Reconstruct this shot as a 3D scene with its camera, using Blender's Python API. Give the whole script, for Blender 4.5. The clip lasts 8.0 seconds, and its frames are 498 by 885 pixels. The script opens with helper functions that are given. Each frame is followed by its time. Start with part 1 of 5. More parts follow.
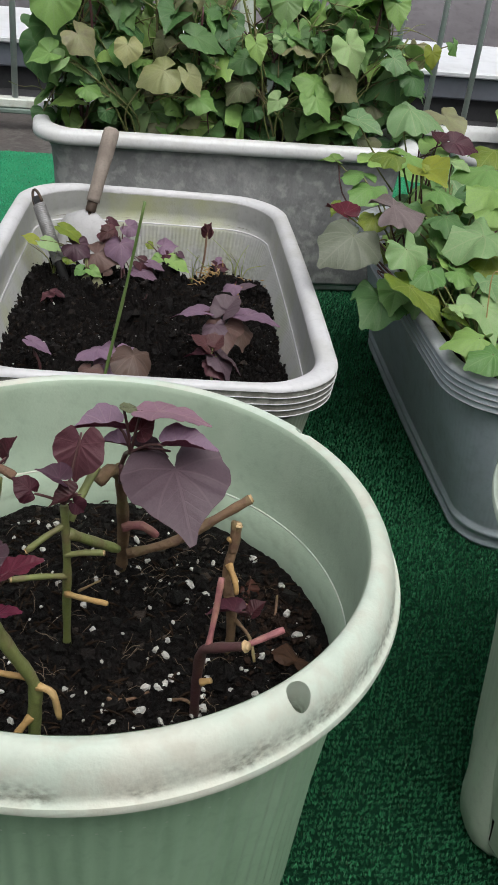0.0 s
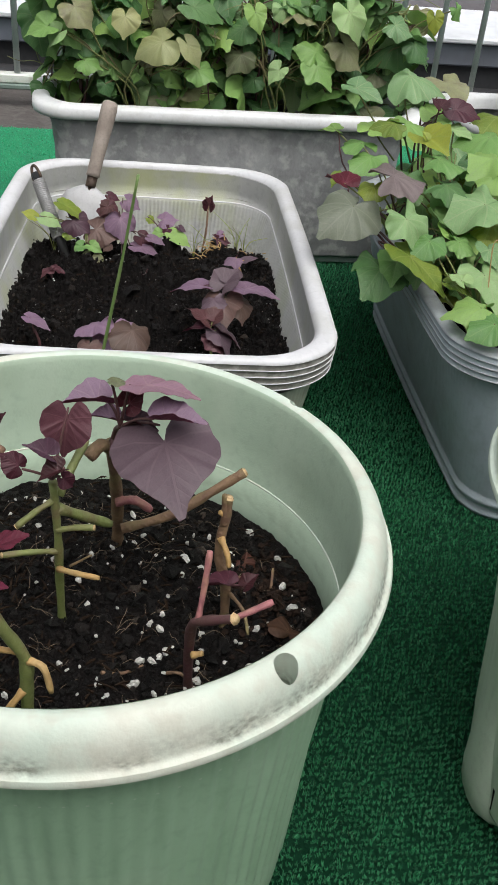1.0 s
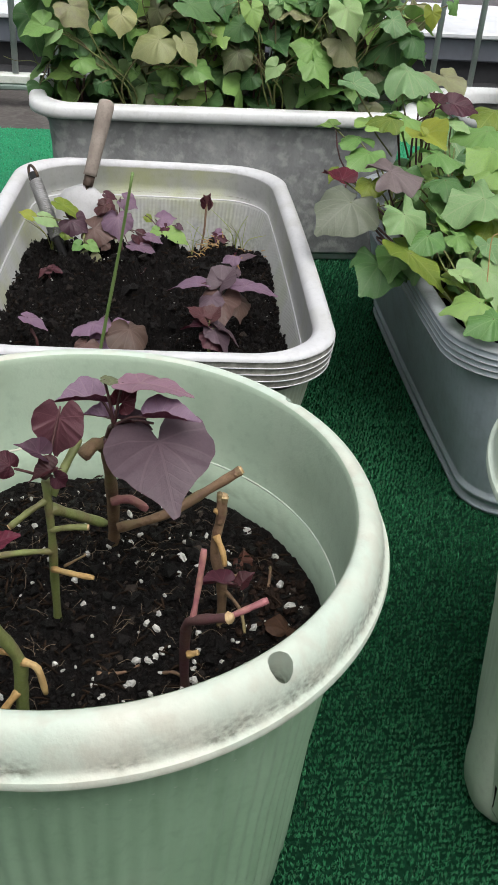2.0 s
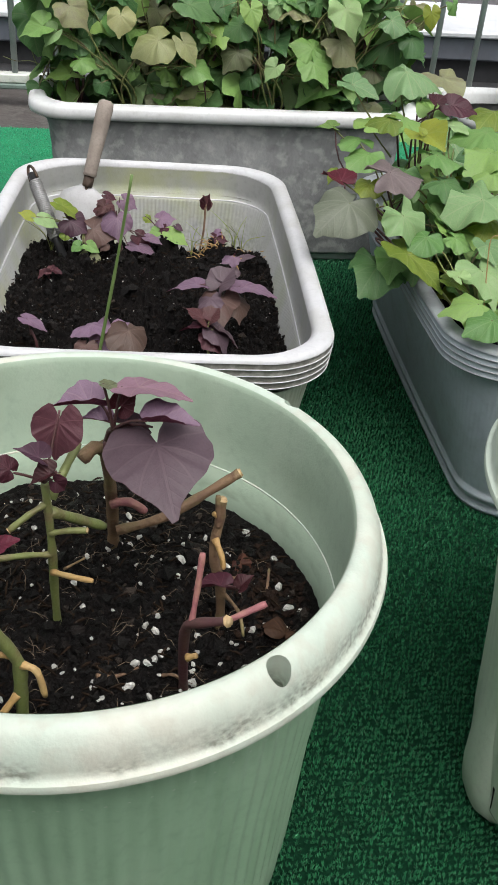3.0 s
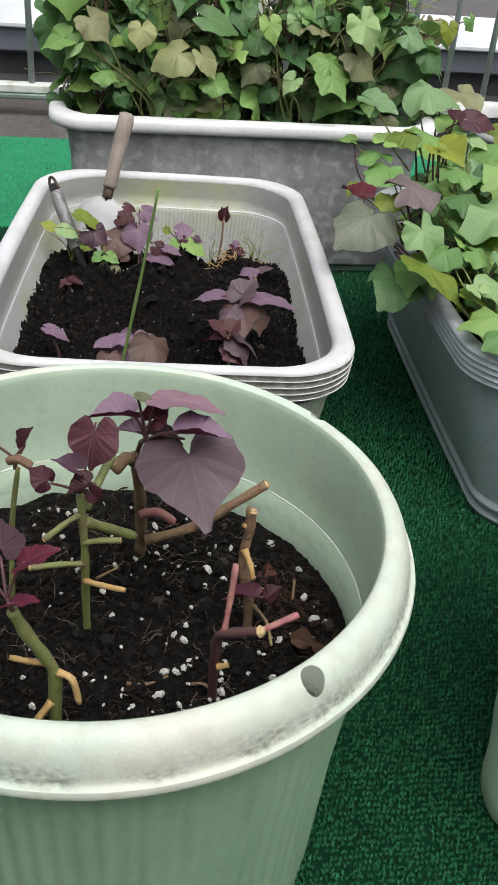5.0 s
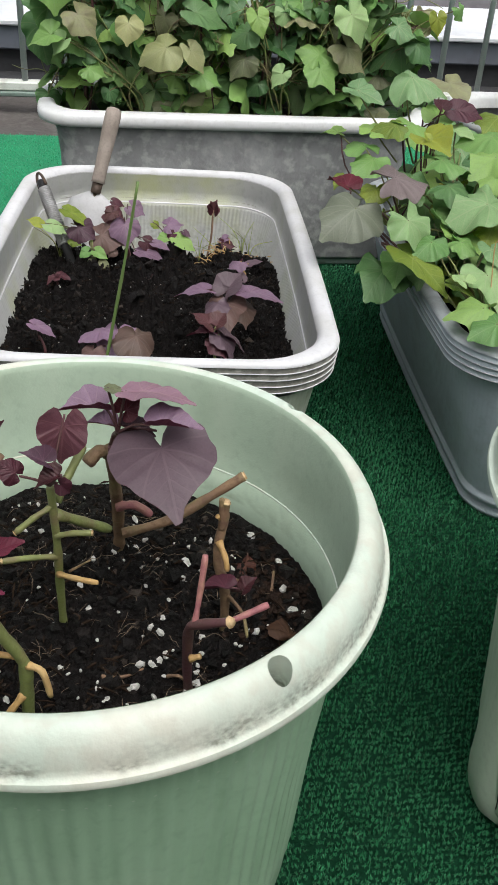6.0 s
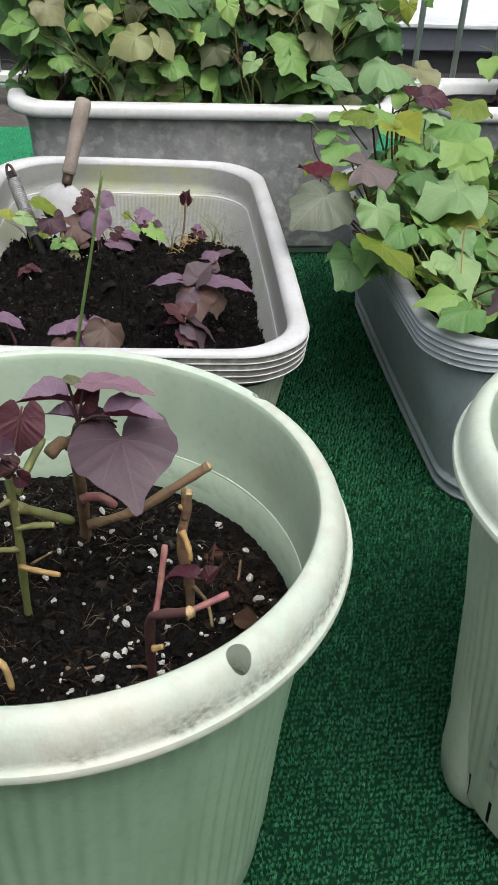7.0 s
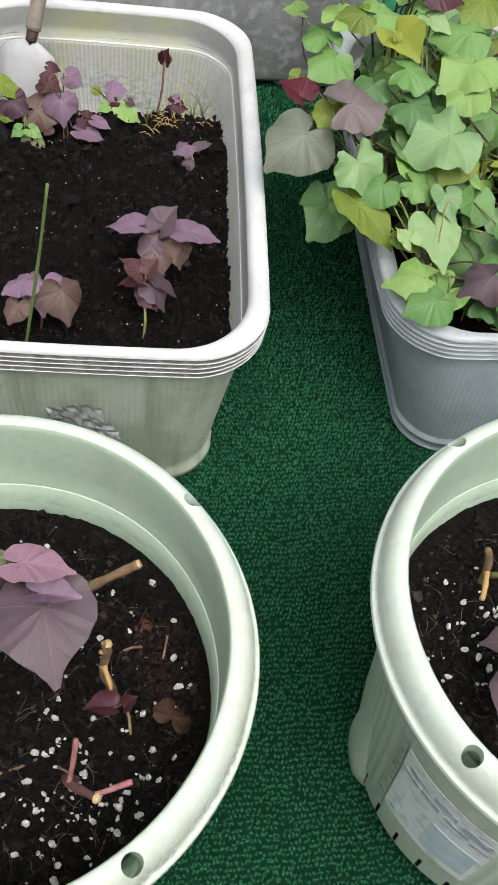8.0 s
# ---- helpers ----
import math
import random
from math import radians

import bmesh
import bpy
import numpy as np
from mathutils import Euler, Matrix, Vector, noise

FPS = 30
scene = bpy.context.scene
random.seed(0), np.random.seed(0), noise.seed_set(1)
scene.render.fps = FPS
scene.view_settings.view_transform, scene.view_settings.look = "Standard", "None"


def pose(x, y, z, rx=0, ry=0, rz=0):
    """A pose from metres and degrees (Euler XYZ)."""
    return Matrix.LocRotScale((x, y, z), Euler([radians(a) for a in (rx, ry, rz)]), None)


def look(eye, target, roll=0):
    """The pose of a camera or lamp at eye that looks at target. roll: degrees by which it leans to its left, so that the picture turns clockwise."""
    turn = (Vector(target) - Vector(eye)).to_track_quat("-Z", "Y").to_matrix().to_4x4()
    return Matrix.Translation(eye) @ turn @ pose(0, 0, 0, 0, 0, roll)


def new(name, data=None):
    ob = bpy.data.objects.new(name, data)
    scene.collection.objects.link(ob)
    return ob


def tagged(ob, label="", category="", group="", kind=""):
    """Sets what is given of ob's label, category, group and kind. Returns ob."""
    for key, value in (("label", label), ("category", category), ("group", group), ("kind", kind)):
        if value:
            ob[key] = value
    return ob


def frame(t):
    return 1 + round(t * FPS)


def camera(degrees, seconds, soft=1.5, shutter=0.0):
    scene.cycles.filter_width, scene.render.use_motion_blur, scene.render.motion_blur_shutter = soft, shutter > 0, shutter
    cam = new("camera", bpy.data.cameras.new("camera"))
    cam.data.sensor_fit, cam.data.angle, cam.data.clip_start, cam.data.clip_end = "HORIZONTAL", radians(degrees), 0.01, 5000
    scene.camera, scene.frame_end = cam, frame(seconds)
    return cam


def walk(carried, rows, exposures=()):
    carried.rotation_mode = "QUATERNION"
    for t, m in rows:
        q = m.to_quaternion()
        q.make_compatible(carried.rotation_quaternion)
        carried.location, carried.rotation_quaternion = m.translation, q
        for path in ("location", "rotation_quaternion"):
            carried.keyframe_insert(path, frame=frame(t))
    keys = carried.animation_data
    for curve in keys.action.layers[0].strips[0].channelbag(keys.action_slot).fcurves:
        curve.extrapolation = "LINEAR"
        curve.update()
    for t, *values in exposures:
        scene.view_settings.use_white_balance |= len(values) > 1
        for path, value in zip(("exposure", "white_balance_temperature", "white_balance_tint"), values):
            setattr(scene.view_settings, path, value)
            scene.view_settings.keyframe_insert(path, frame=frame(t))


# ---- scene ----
cam = camera(29.0, 8.0)
PATH = [
    (0, (-0.0189, -0.5056, 0.7767), (0.2910, 1.1200, -0.3464), 7.00),
    (0.5, (-0.0042, -0.5034, 0.7699), (0.2818, 1.0941, -0.3990), 6.57),
    (1, (-0.0017, -0.5061, 0.7749), (0.2769, 1.0939, -0.3924), 5.70),
    (1.5, (0.0051, -0.5044, 0.7712), (0.2725, 1.0966, -0.3973), 4.86),
    (3, (0.0064, -0.5037, 0.7766), (0.2748, 1.0933, -0.3971), 4.92),
    (3.5, (0.0036, -0.5047, 0.7794), (0.2669, 1.0960, -0.3904), 5.05),
    (4, (-0.0021, -0.5085, 0.7809), (0.2606, 1.0984, -0.3805), 5.27),
    (4.5, (-0.0060, -0.5081, 0.7809), (0.2514, 1.1035, -0.3752), 5.35),
    (4.7, (-0.0129, -0.5083, 0.7842), (0.2480, 1.1021, -0.3727), 5.36),
    (5.8, (0.0032, -0.5059, 0.7798), (0.2446, 1.0981, -0.3902), 4.51),
    (6, (0.0112, -0.5107, 0.7803), (0.2558, 1.0949, -0.3868), 4.24),
    (6.5, (0.0217, -0.5145, 0.7797), (0.2734, 1.0923, -0.3843), 3.97),
    (7, (0.0288, -0.5125, 0.7798), (0.2988, 1.0786, -0.4015), 3.93),
    (7.2, (0.0371, -0.5110, 0.7977), (0.3278, 1.0421, -0.4285), 4.19),
    (7.5, (0.0459, -0.4290, 0.9232), (0.3770, 0.9438, -0.4931), 5.44),
    (7.8, (0.0515, -0.3664, 1.0437), (0.3716, 0.8336, -0.5239), 7.92),
    (8, (0.0925, -0.2745, 1.0372), (0.3366, 0.8076, -0.6270), 10.02),
]
walk(cam, [(t, look(eye, target, roll)) for t, eye, target, roll in PATH],
     [(0, 0.09), (0.5, 0.24), (1.5, 0.30), (4.0, 0.38), (7.0, 0.36), (7.8, 0.48), (8.0, 0.58)])

# ---- sky and light: a bright overcast day ----
SUN_UP, SUN_ROUND = radians(66), radians(164)
world = bpy.data.worlds.new("sky")
scene.world = world
world.use_nodes = True
wn, wl = world.node_tree.nodes, world.node_tree.links
sky = wn.new("ShaderNodeTexSky")
sky.sky_type = "NISHITA"
sky.sun_disc = False
sky.sun_elevation, sky.sun_rotation = SUN_UP, SUN_ROUND
sky.air_density, sky.dust_density, sky.ozone_density = 1.0, 6.0, 0.6
grey = wn.new("ShaderNodeHueSaturation")
grey.inputs["Saturation"].default_value = 0.25
wl.new(sky.outputs[0], grey.inputs["Color"])
wl.new(grey.outputs[0], wn["Background"].inputs["Color"])
wn["Background"].inputs["Strength"].default_value = 0.15
sun = new("sun", bpy.data.lights.new("sun", "SUN"))
sun.data.energy, sun.data.angle, sun.data.color = 1.0, radians(60), (0.97, 0.98, 0.96)
sun.matrix_world = look((4 * math.sin(SUN_ROUND) * math.cos(SUN_UP), 4 * math.cos(SUN_ROUND) * math.cos(SUN_UP), 4 * math.sin(SUN_UP)), (0, 0, 0))

# ---- materials ----
def material(name, base, second=None, scale=20.0, amount=0.5, rough=0.5, bump=0.0, bump_scale=200.0, detail=6.0,
             specular=0.5, metal=0.0, vary=0.0, streak=None, grime=None, band=None, through_light=0.0):
    """A surface with two scales of colour change, grain and relief. streak: colour, amount, scale along z squeezed; grime: colour, amount, scale;
    band: colour, amount, scale, lowest and highest z of a line of settled dirt."""
    m = bpy.data.materials.new(name)
    m.use_nodes = True
    n, l = m.node_tree.nodes, m.node_tree.links
    b = n["Principled BSDF"]
    b.inputs["Roughness"].default_value, b.inputs["Metallic"].default_value = rough, metal
    b.inputs["Specular IOR Level"].default_value = specular
    place = n.new("ShaderNodeTexCoord")

    def blend(under, colour, factor):
        mix = n.new("ShaderNodeMix")
        mix.data_type = "RGBA"
        l.new(factor, mix.inputs["Factor"])
        if isinstance(under, tuple):
            mix.inputs["A"].default_value = (*under, 1)
        else:
            l.new(under, mix.inputs["A"])
        mix.inputs["B"].default_value = (*colour, 1)
        return mix.outputs["Result"]

    def noisy(size, low, high, top, stretch=(1, 1, 1), fine=None):
        squeeze = n.new("ShaderNodeMapping")
        squeeze.inputs["Scale"].default_value = stretch
        l.new(place.outputs["Object"], squeeze.inputs["Vector"])
        tex = n.new("ShaderNodeTexNoise")
        tex.inputs["Scale"].default_value, tex.inputs["Detail"].default_value = size, detail if fine is None else fine
        l.new(squeeze.outputs[0], tex.inputs["Vector"])
        ramp = n.new("ShaderNodeMapRange")
        ramp.inputs["From Min"].default_value, ramp.inputs["From Max"].default_value = low, high
        ramp.inputs["To Max"].default_value = top
        l.new(tex.outputs[0], ramp.inputs["Value"])
        return ramp.outputs[0]

    colour = base
    if second:
        colour = blend(colour, second, noisy(scale, 0.35, 0.65, amount))
        colour = blend(colour, tuple(0.6 * c for c in second), noisy(scale * 9, 0.5, 0.75, amount * 0.5))
    if streak:
        colour = blend(colour, streak[0], noisy(streak[2], 0.5, 0.72, streak[1], (1, 1, 0.12)))
    if grime:
        colour = blend(colour, grime[0], noisy(grime[2], 0.5, 0.64, grime[1]))
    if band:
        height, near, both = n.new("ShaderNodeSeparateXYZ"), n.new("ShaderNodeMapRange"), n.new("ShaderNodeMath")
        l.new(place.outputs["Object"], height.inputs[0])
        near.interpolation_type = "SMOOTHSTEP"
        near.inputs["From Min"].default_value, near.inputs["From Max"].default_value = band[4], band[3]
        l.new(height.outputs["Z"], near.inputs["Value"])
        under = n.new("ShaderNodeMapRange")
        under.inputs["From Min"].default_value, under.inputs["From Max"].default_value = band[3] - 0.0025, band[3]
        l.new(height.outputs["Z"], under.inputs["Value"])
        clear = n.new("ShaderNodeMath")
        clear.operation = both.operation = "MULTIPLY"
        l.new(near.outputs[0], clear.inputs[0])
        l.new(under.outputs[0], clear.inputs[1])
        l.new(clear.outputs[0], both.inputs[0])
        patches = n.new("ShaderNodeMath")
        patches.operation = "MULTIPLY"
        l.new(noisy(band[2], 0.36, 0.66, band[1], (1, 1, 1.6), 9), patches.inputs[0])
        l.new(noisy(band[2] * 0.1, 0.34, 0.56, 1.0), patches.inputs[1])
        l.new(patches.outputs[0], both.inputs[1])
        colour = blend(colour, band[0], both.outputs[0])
    if vary:
        info = n.new("ShaderNodeObjectInfo")
        hsv = n.new("ShaderNodeHueSaturation")
        span = n.new("ShaderNodeMapRange")
        span.inputs["To Min"].default_value, span.inputs["To Max"].default_value = 1 - vary, 1 + vary
        l.new(info.outputs["Random"], span.inputs["Value"])
        l.new(span.outputs[0], hsv.inputs["Value"])
        hue = n.new("ShaderNodeMapRange")
        hue.inputs["To Min"].default_value, hue.inputs["To Max"].default_value = 0.5 + 0.1 * vary, 0.5 - 0.1 * vary
        l.new(info.outputs["Random"], hue.inputs["Value"])
        l.new(hue.outputs[0], hsv.inputs["Hue"])
        if isinstance(colour, tuple):
            hsv.inputs["Color"].default_value = (*colour, 1)
        else:
            l.new(colour, hsv.inputs["Color"])
        colour = hsv.outputs[0]
    if isinstance(colour, tuple):
        b.inputs["Base Color"].default_value = (*colour, 1)
    else:
        l.new(colour, b.inputs["Base Color"])
    if bump:
        tex = n.new("ShaderNodeTexNoise")
        tex.inputs["Scale"].default_value, tex.inputs["Detail"].default_value = bump_scale, 5
        l.new(place.outputs["Object"], tex.inputs["Vector"])
        lift = n.new("ShaderNodeBump")
        lift.inputs["Strength"].default_value, lift.inputs["Distance"].default_value = bump, 0.003
        l.new(tex.outputs[0], lift.inputs["Height"])
        l.new(lift.outputs[0], b.inputs["Normal"])
    if through_light:
        leafy = n.new("ShaderNodeBsdfTranslucent")
        if isinstance(colour, tuple):
            leafy.inputs["Color"].default_value = (*colour, 1)
        else:
            l.new(colour, leafy.inputs["Color"])
        mix = n.new("ShaderNodeMixShader")
        mix.inputs[0].default_value = through_light
        l.new(b.outputs[0], mix.inputs[1])
        l.new(leafy.outputs[0], mix.inputs[2])
        l.new(mix.outputs[0], n["Material Output"].inputs["Surface"])
    return m


def leaf_material(name, blade, patch, vein, rough=0.42, vary=0.25, patchy=0.6):
    """A leaf: mottled blade, paler midrib and side veins drawn on the leaf's own flat coordinates, light coming through."""
    m = material(name, blade, patch, 3.0, patchy, rough, 0.0, vary=vary, through_light=0.46)
    n, l = m.node_tree.nodes, m.node_tree.links

    def calc(kind, a, b=0.0, c=0.0):
        node = n.new("ShaderNodeMath")
        node.operation = kind
        for socket, value in zip(node.inputs, (a, b, c)):
            if isinstance(value, (int, float)):
                socket.default_value = value
            else:
                l.new(value, socket)
        return node.outputs[0]

    read, xyz = n.new("ShaderNodeAttribute"), n.new("ShaderNodeSeparateXYZ")
    read.attribute_name = "flat"
    l.new(read.outputs["Vector"], xyz.inputs[0])
    x, y = calc("ABSOLUTE", xyz.outputs[0]), xyz.outputs[1]
    mid = calc("SUBTRACT", 1.0, calc("DIVIDE", x, 0.020))
    # three pairs of veins fan out from the stalk, finer ones leave the midrib
    turn = calc("ARCTAN2", x, y)
    far = calc("SQRT", calc("ADD", calc("MULTIPLY", x, x), calc("MULTIPLY", y, y)))
    fan = 0.0
    for angle, strong in ((0.66, 0.8), (1.22, 0.8), (1.95, 0.6)):
        bend = calc("ADD", angle, calc("MULTIPLY", far, -0.25))
        off = calc("MULTIPLY", calc("ABSOLUTE", calc("SUBTRACT", turn, bend)), far)
        fan = calc("MAXIMUM", fan, calc("MULTIPLY", calc("SUBTRACT", 1.0, calc("DIVIDE", off, 0.018)), strong))
    slant = calc("SUBTRACT", y, calc("SUBTRACT", calc("MULTIPLY", x, 1.05), calc("MULTIPLY", calc("MULTIPLY", x, x), 0.55)))
    pillow = calc("PINGPONG", calc("ADD", slant, 4.0), 0.085)
    side = calc("MULTIPLY", calc("SUBTRACT", 1.0, calc("DIVIDE", pillow, 0.013)), calc("MULTIPLY", calc("GREATER_THAN", slant, 0.16), 0.42))
    cells = n.new("ShaderNodeTexVoronoi")
    cells.feature, cells.inputs["Scale"].default_value = "DISTANCE_TO_EDGE", 17.0
    l.new(read.outputs["Vector"], cells.inputs["Vector"])
    net = calc("MULTIPLY", calc("SUBTRACT", 1.0, calc("DIVIDE", cells.outputs["Distance"], 0.10)), 0.12)
    lines = calc("MAXIMUM", calc("MAXIMUM", calc("MAXIMUM", mid, side), calc("MAXIMUM", fan, net)), 0.0)
    lines = calc("MINIMUM", lines, 0.42)
    lift = n.new("ShaderNodeBump")
    lift.invert = True
    lift.inputs["Strength"].default_value, lift.inputs["Distance"].default_value = 0.28, 0.0020
    l.new(calc("SUBTRACT", lines, calc("MULTIPLY", pillow, 5.0)), lift.inputs["Height"])
    l.new(lift.outputs[0], n["Principled BSDF"].inputs["Normal"])
    for node, key in ((n["Principled BSDF"], "Base Color"), (n["Translucent BSDF"], "Color")):
        under = node.inputs[key].links[0].from_socket
        mix = n.new("ShaderNodeMix")
        mix.data_type = "RGBA"
        l.new(lines, mix.inputs["Factor"])
        l.new(under, mix.inputs["A"])
        mix.inputs["B"].default_value = (*vein, 1)
        l.new(mix.outputs["Result"], node.inputs[key])
    return m


# The dark streaks strengthen the flutes: shade between them put into the colour.
MINT = material("mint_plastic", (0.335, 0.500, 0.345), (0.29, 0.445, 0.295), 14, 0.5, 0.42, 0.06, 500, streak=((0.20, 0.325, 0.205), 0.55, 55), grime=((0.40, 0.54, 0.40), 0.35, 9))
MINT_INNER = material("mint_plastic_inside", (0.43, 0.54, 0.42), (0.39, 0.50, 0.385), 14, 0.5, 0.45, 0.10, 500, grime=((0.30, 0.37, 0.27), 0.3, 12), streak=((0.48, 0.56, 0.45), 0.4, 22), band=((0.16, 0.18, 0.12), 0.5, 70, 0.258, 0.275))
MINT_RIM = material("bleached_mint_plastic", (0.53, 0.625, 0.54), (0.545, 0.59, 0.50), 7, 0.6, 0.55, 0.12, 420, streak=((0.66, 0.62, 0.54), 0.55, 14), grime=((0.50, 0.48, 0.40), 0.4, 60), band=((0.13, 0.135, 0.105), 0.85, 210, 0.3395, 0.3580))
MINT_PALE = material("pale_mint_plastic", (0.60, 0.68, 0.56), (0.55, 0.64, 0.52), 14, 0.5, 0.45, 0.12, 500, streak=((0.40, 0.47, 0.37), 0.3, 30), grime=((0.32, 0.35, 0.27), 0.2, 9))
MINT_PALE_RIM = material("pale_bleached_plastic", (0.56, 0.64, 0.55), (0.53, 0.60, 0.51), 16, 0.5, 0.5, 0.08, 420, grime=((0.42, 0.42, 0.34), 0.2, 26), band=((0.28, 0.29, 0.24), 0.4, 110, 0.3395, 0.350))
WHITE = material("white_plastic", (0.61, 0.61, 0.63), (0.55, 0.55, 0.565), 18, 0.5, 0.48, 0.12, 400, grime=((0.34, 0.34, 0.28), 0.25, 16))
WHITE_BODY = material("stained_white_plastic", (0.47, 0.52, 0.43), (0.40, 0.45, 0.36), 12, 0.6, 0.5, 0.15, 400, streak=((0.19, 0.23, 0.13), 0.75, 40), grime=((0.24, 0.26, 0.17), 0.45, 18))
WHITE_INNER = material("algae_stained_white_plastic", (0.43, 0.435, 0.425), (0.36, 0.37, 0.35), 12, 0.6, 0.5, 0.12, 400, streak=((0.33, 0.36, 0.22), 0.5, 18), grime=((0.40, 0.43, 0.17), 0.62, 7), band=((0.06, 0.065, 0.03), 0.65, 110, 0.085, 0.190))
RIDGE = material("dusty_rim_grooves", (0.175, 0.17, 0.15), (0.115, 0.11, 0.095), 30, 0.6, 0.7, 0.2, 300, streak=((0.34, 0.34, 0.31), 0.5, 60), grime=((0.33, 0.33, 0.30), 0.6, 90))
GREY = material("grey_plastic", (0.43, 0.49, 0.54), (0.37, 0.425, 0.47), 12, 0.6, 0.42, 0.12, 400, streak=((0.46, 0.50, 0.51), 0.35, 26), grime=((0.27, 0.30, 0.31), 0.3, 22))
GREY_RIM = material("dusty_grey_plastic", (0.39, 0.415, 0.43), (0.31, 0.335, 0.345), 20, 0.6, 0.5, 0.15, 300, grime=((0.20, 0.21, 0.20), 0.45, 34))
TROUGH = material("weathered_grey_trough", (0.40, 0.405, 0.405), (0.15, 0.155, 0.16), 4.5, 0.85, 0.75, 0.5, 160, detail=15.0, streak=((0.20, 0.20, 0.205), 0.5, 40), grime=((0.62, 0.62, 0.60), 0.38, 48))
TROUGH_RIM = material("white_trough_rim", (0.70, 0.71, 0.72), (0.64, 0.65, 0.65), 16, 0.5, 0.5, 0.1, 300, grime=((0.44, 0.43, 0.38), 0.25, 20))
SOIL = material("dark_potting_soil", (0.0042, 0.0033, 0.0032), (0.0100, 0.0074, 0.0065), 150, 0.6, 0.8, 1.0, 600, specular=0.14, grime=((0.0018, 0.0014, 0.0014), 0.6, 60))
CRUMB = material("soil_crumb", (0.004, 0.003, 0.0026), None, rough=0.55, bump=0.8, bump_scale=900, specular=0.20)
crumb_nodes, crumb_links = CRUMB.node_tree.nodes, CRUMB.node_tree.links
shade = crumb_nodes.new("ShaderNodeValToRGB")
for where, tone in ((0.0, (0.0022, 0.0017, 0.0016, 1)), (0.8, (0.0062, 0.0046, 0.0041, 1)), (0.95, (0.015, 0.0115, 0.0100, 1)), (1.0, (0.060, 0.046, 0.036, 1))):
    stop = shade.color_ramp.elements[0] if where == 0.0 else shade.color_ramp.elements[-1] if where == 1.0 else shade.color_ramp.elements.new(where)
    stop.color = tone
crumb_links.new(crumb_nodes.new("ShaderNodeNewGeometry").outputs["Random Per Island"], shade.inputs[0])
crumb_links.new(shade.outputs[0], crumb_nodes["Principled BSDF"].inputs["Base Color"])
BARK = material("bark_chip", (0.012, 0.0075, 0.005), (0.035, 0.021, 0.013), 60, 0.8, 0.9, 0.5, 500, specular=0.1)
PERLITE = material("perlite", (0.66, 0.65, 0.62), (0.52, 0.50, 0.46), 300, 0.6, 0.85, 0.8, 900)
LITTER = material("crumbled_dry_leaf", (0.020, 0.011, 0.0075), (0.010, 0.006, 0.0045), 90, 0.8, 0.8, 0.6, 500, specular=0.15, grime=((0.055, 0.030, 0.019), 0.4, 160))
ROOT = material("dry_root", (0.24, 0.18, 0.12), (0.13, 0.09, 0.06), 120, 0.7, 0.8)
TURF_BASE = material("turf_backing", (0.004, 0.036, 0.016), (0.003, 0.024, 0.011), 30, 0.6, 0.9, 1.0, 240, specular=0.1)
# The far part of the same turf: open-sky brightness put into its green.
TURF_FAR = material("skylit_turf", (0.012, 0.24, 0.10), (0.008, 0.17, 0.075), 24, 0.6, 0.75, 1.0, 260)
CONCRETE = material("dark_roof_concrete", (0.10, 0.088, 0.082), (0.06, 0.052, 0.05), 7, 0.7, 0.85, 0.5, 120, grime=((0.15, 0.14, 0.13), 0.4, 40))
RAIL = material("painted_steel_white", (0.62, 0.65, 0.60), (0.50, 0.53, 0.47), 30, 0.5, 0.45, grime=((0.30, 0.28, 0.22), 0.4, 30))
BAR = material("grey_steel_bar", (0.34, 0.36, 0.36), (0.26, 0.28, 0.28), 25, 0.5, 0.45, 0.1, 200, specular=0.6)
FASCIA = material("blue_grey_metal", (0.16, 0.18, 0.215), (0.13, 0.15, 0.18), 4, 0.6, 0.5, grime=((0.09, 0.09, 0.10), 0.35, 6))
KERB = material("dark_kerb", (0.065, 0.065, 0.07), (0.03, 0.03, 0.033), 5, 0.8, 0.85, 0.5, 90)
COPING = material("white_coping", (0.75, 0.77, 0.80), (0.66, 0.68, 0.72), 3, 0.5, 0.5, grime=((0.5, 0.5, 0.5), 0.3, 5))
ROOF = material("far_roof", (0.13, 0.12, 0.13), (0.06, 0.055, 0.06), 1.2, 0.8, 0.8, 0.4, 8)
FARWALL = material("far_plaster", (0.45, 0.43, 0.40), (0.36, 0.34, 0.31), 0.8, 0.6, 0.85)
LEAF_GREEN = leaf_material("green_leaf", (0.265, 0.46, 0.135), (0.215, 0.40, 0.115), (0.30, 0.45, 0.18))
LEAF_DARK = leaf_material("deep_green_leaf", (0.155, 0.30, 0.105), (0.115, 0.24, 0.085), (0.21, 0.32, 0.14))
LEAF_YELLOW = leaf_material("yellow_green_leaf", (0.30, 0.36, 0.05), (0.20, 0.30, 0.05), (0.36, 0.42, 0.12))
LEAF_PALE = leaf_material("pale_underside_leaf", (0.33, 0.51, 0.24), (0.28, 0.46, 0.20), (0.46, 0.53, 0.30))
LEAF_OLIVE = leaf_material("olive_bronze_leaf", (0.30, 0.33, 0.17), (0.24, 0.22, 0.14), (0.35, 0.37, 0.22))
LEAF_SAND = leaf_material("pale_olive_leaf", (0.37, 0.40, 0.19), (0.31, 0.36, 0.165), (0.46, 0.46, 0.26))
LEAF_PURPLE = leaf_material("dusky_purple_leaf", (0.115, 0.055, 0.082), (0.080, 0.040, 0.056), (0.20, 0.11, 0.15), vary=0.18)
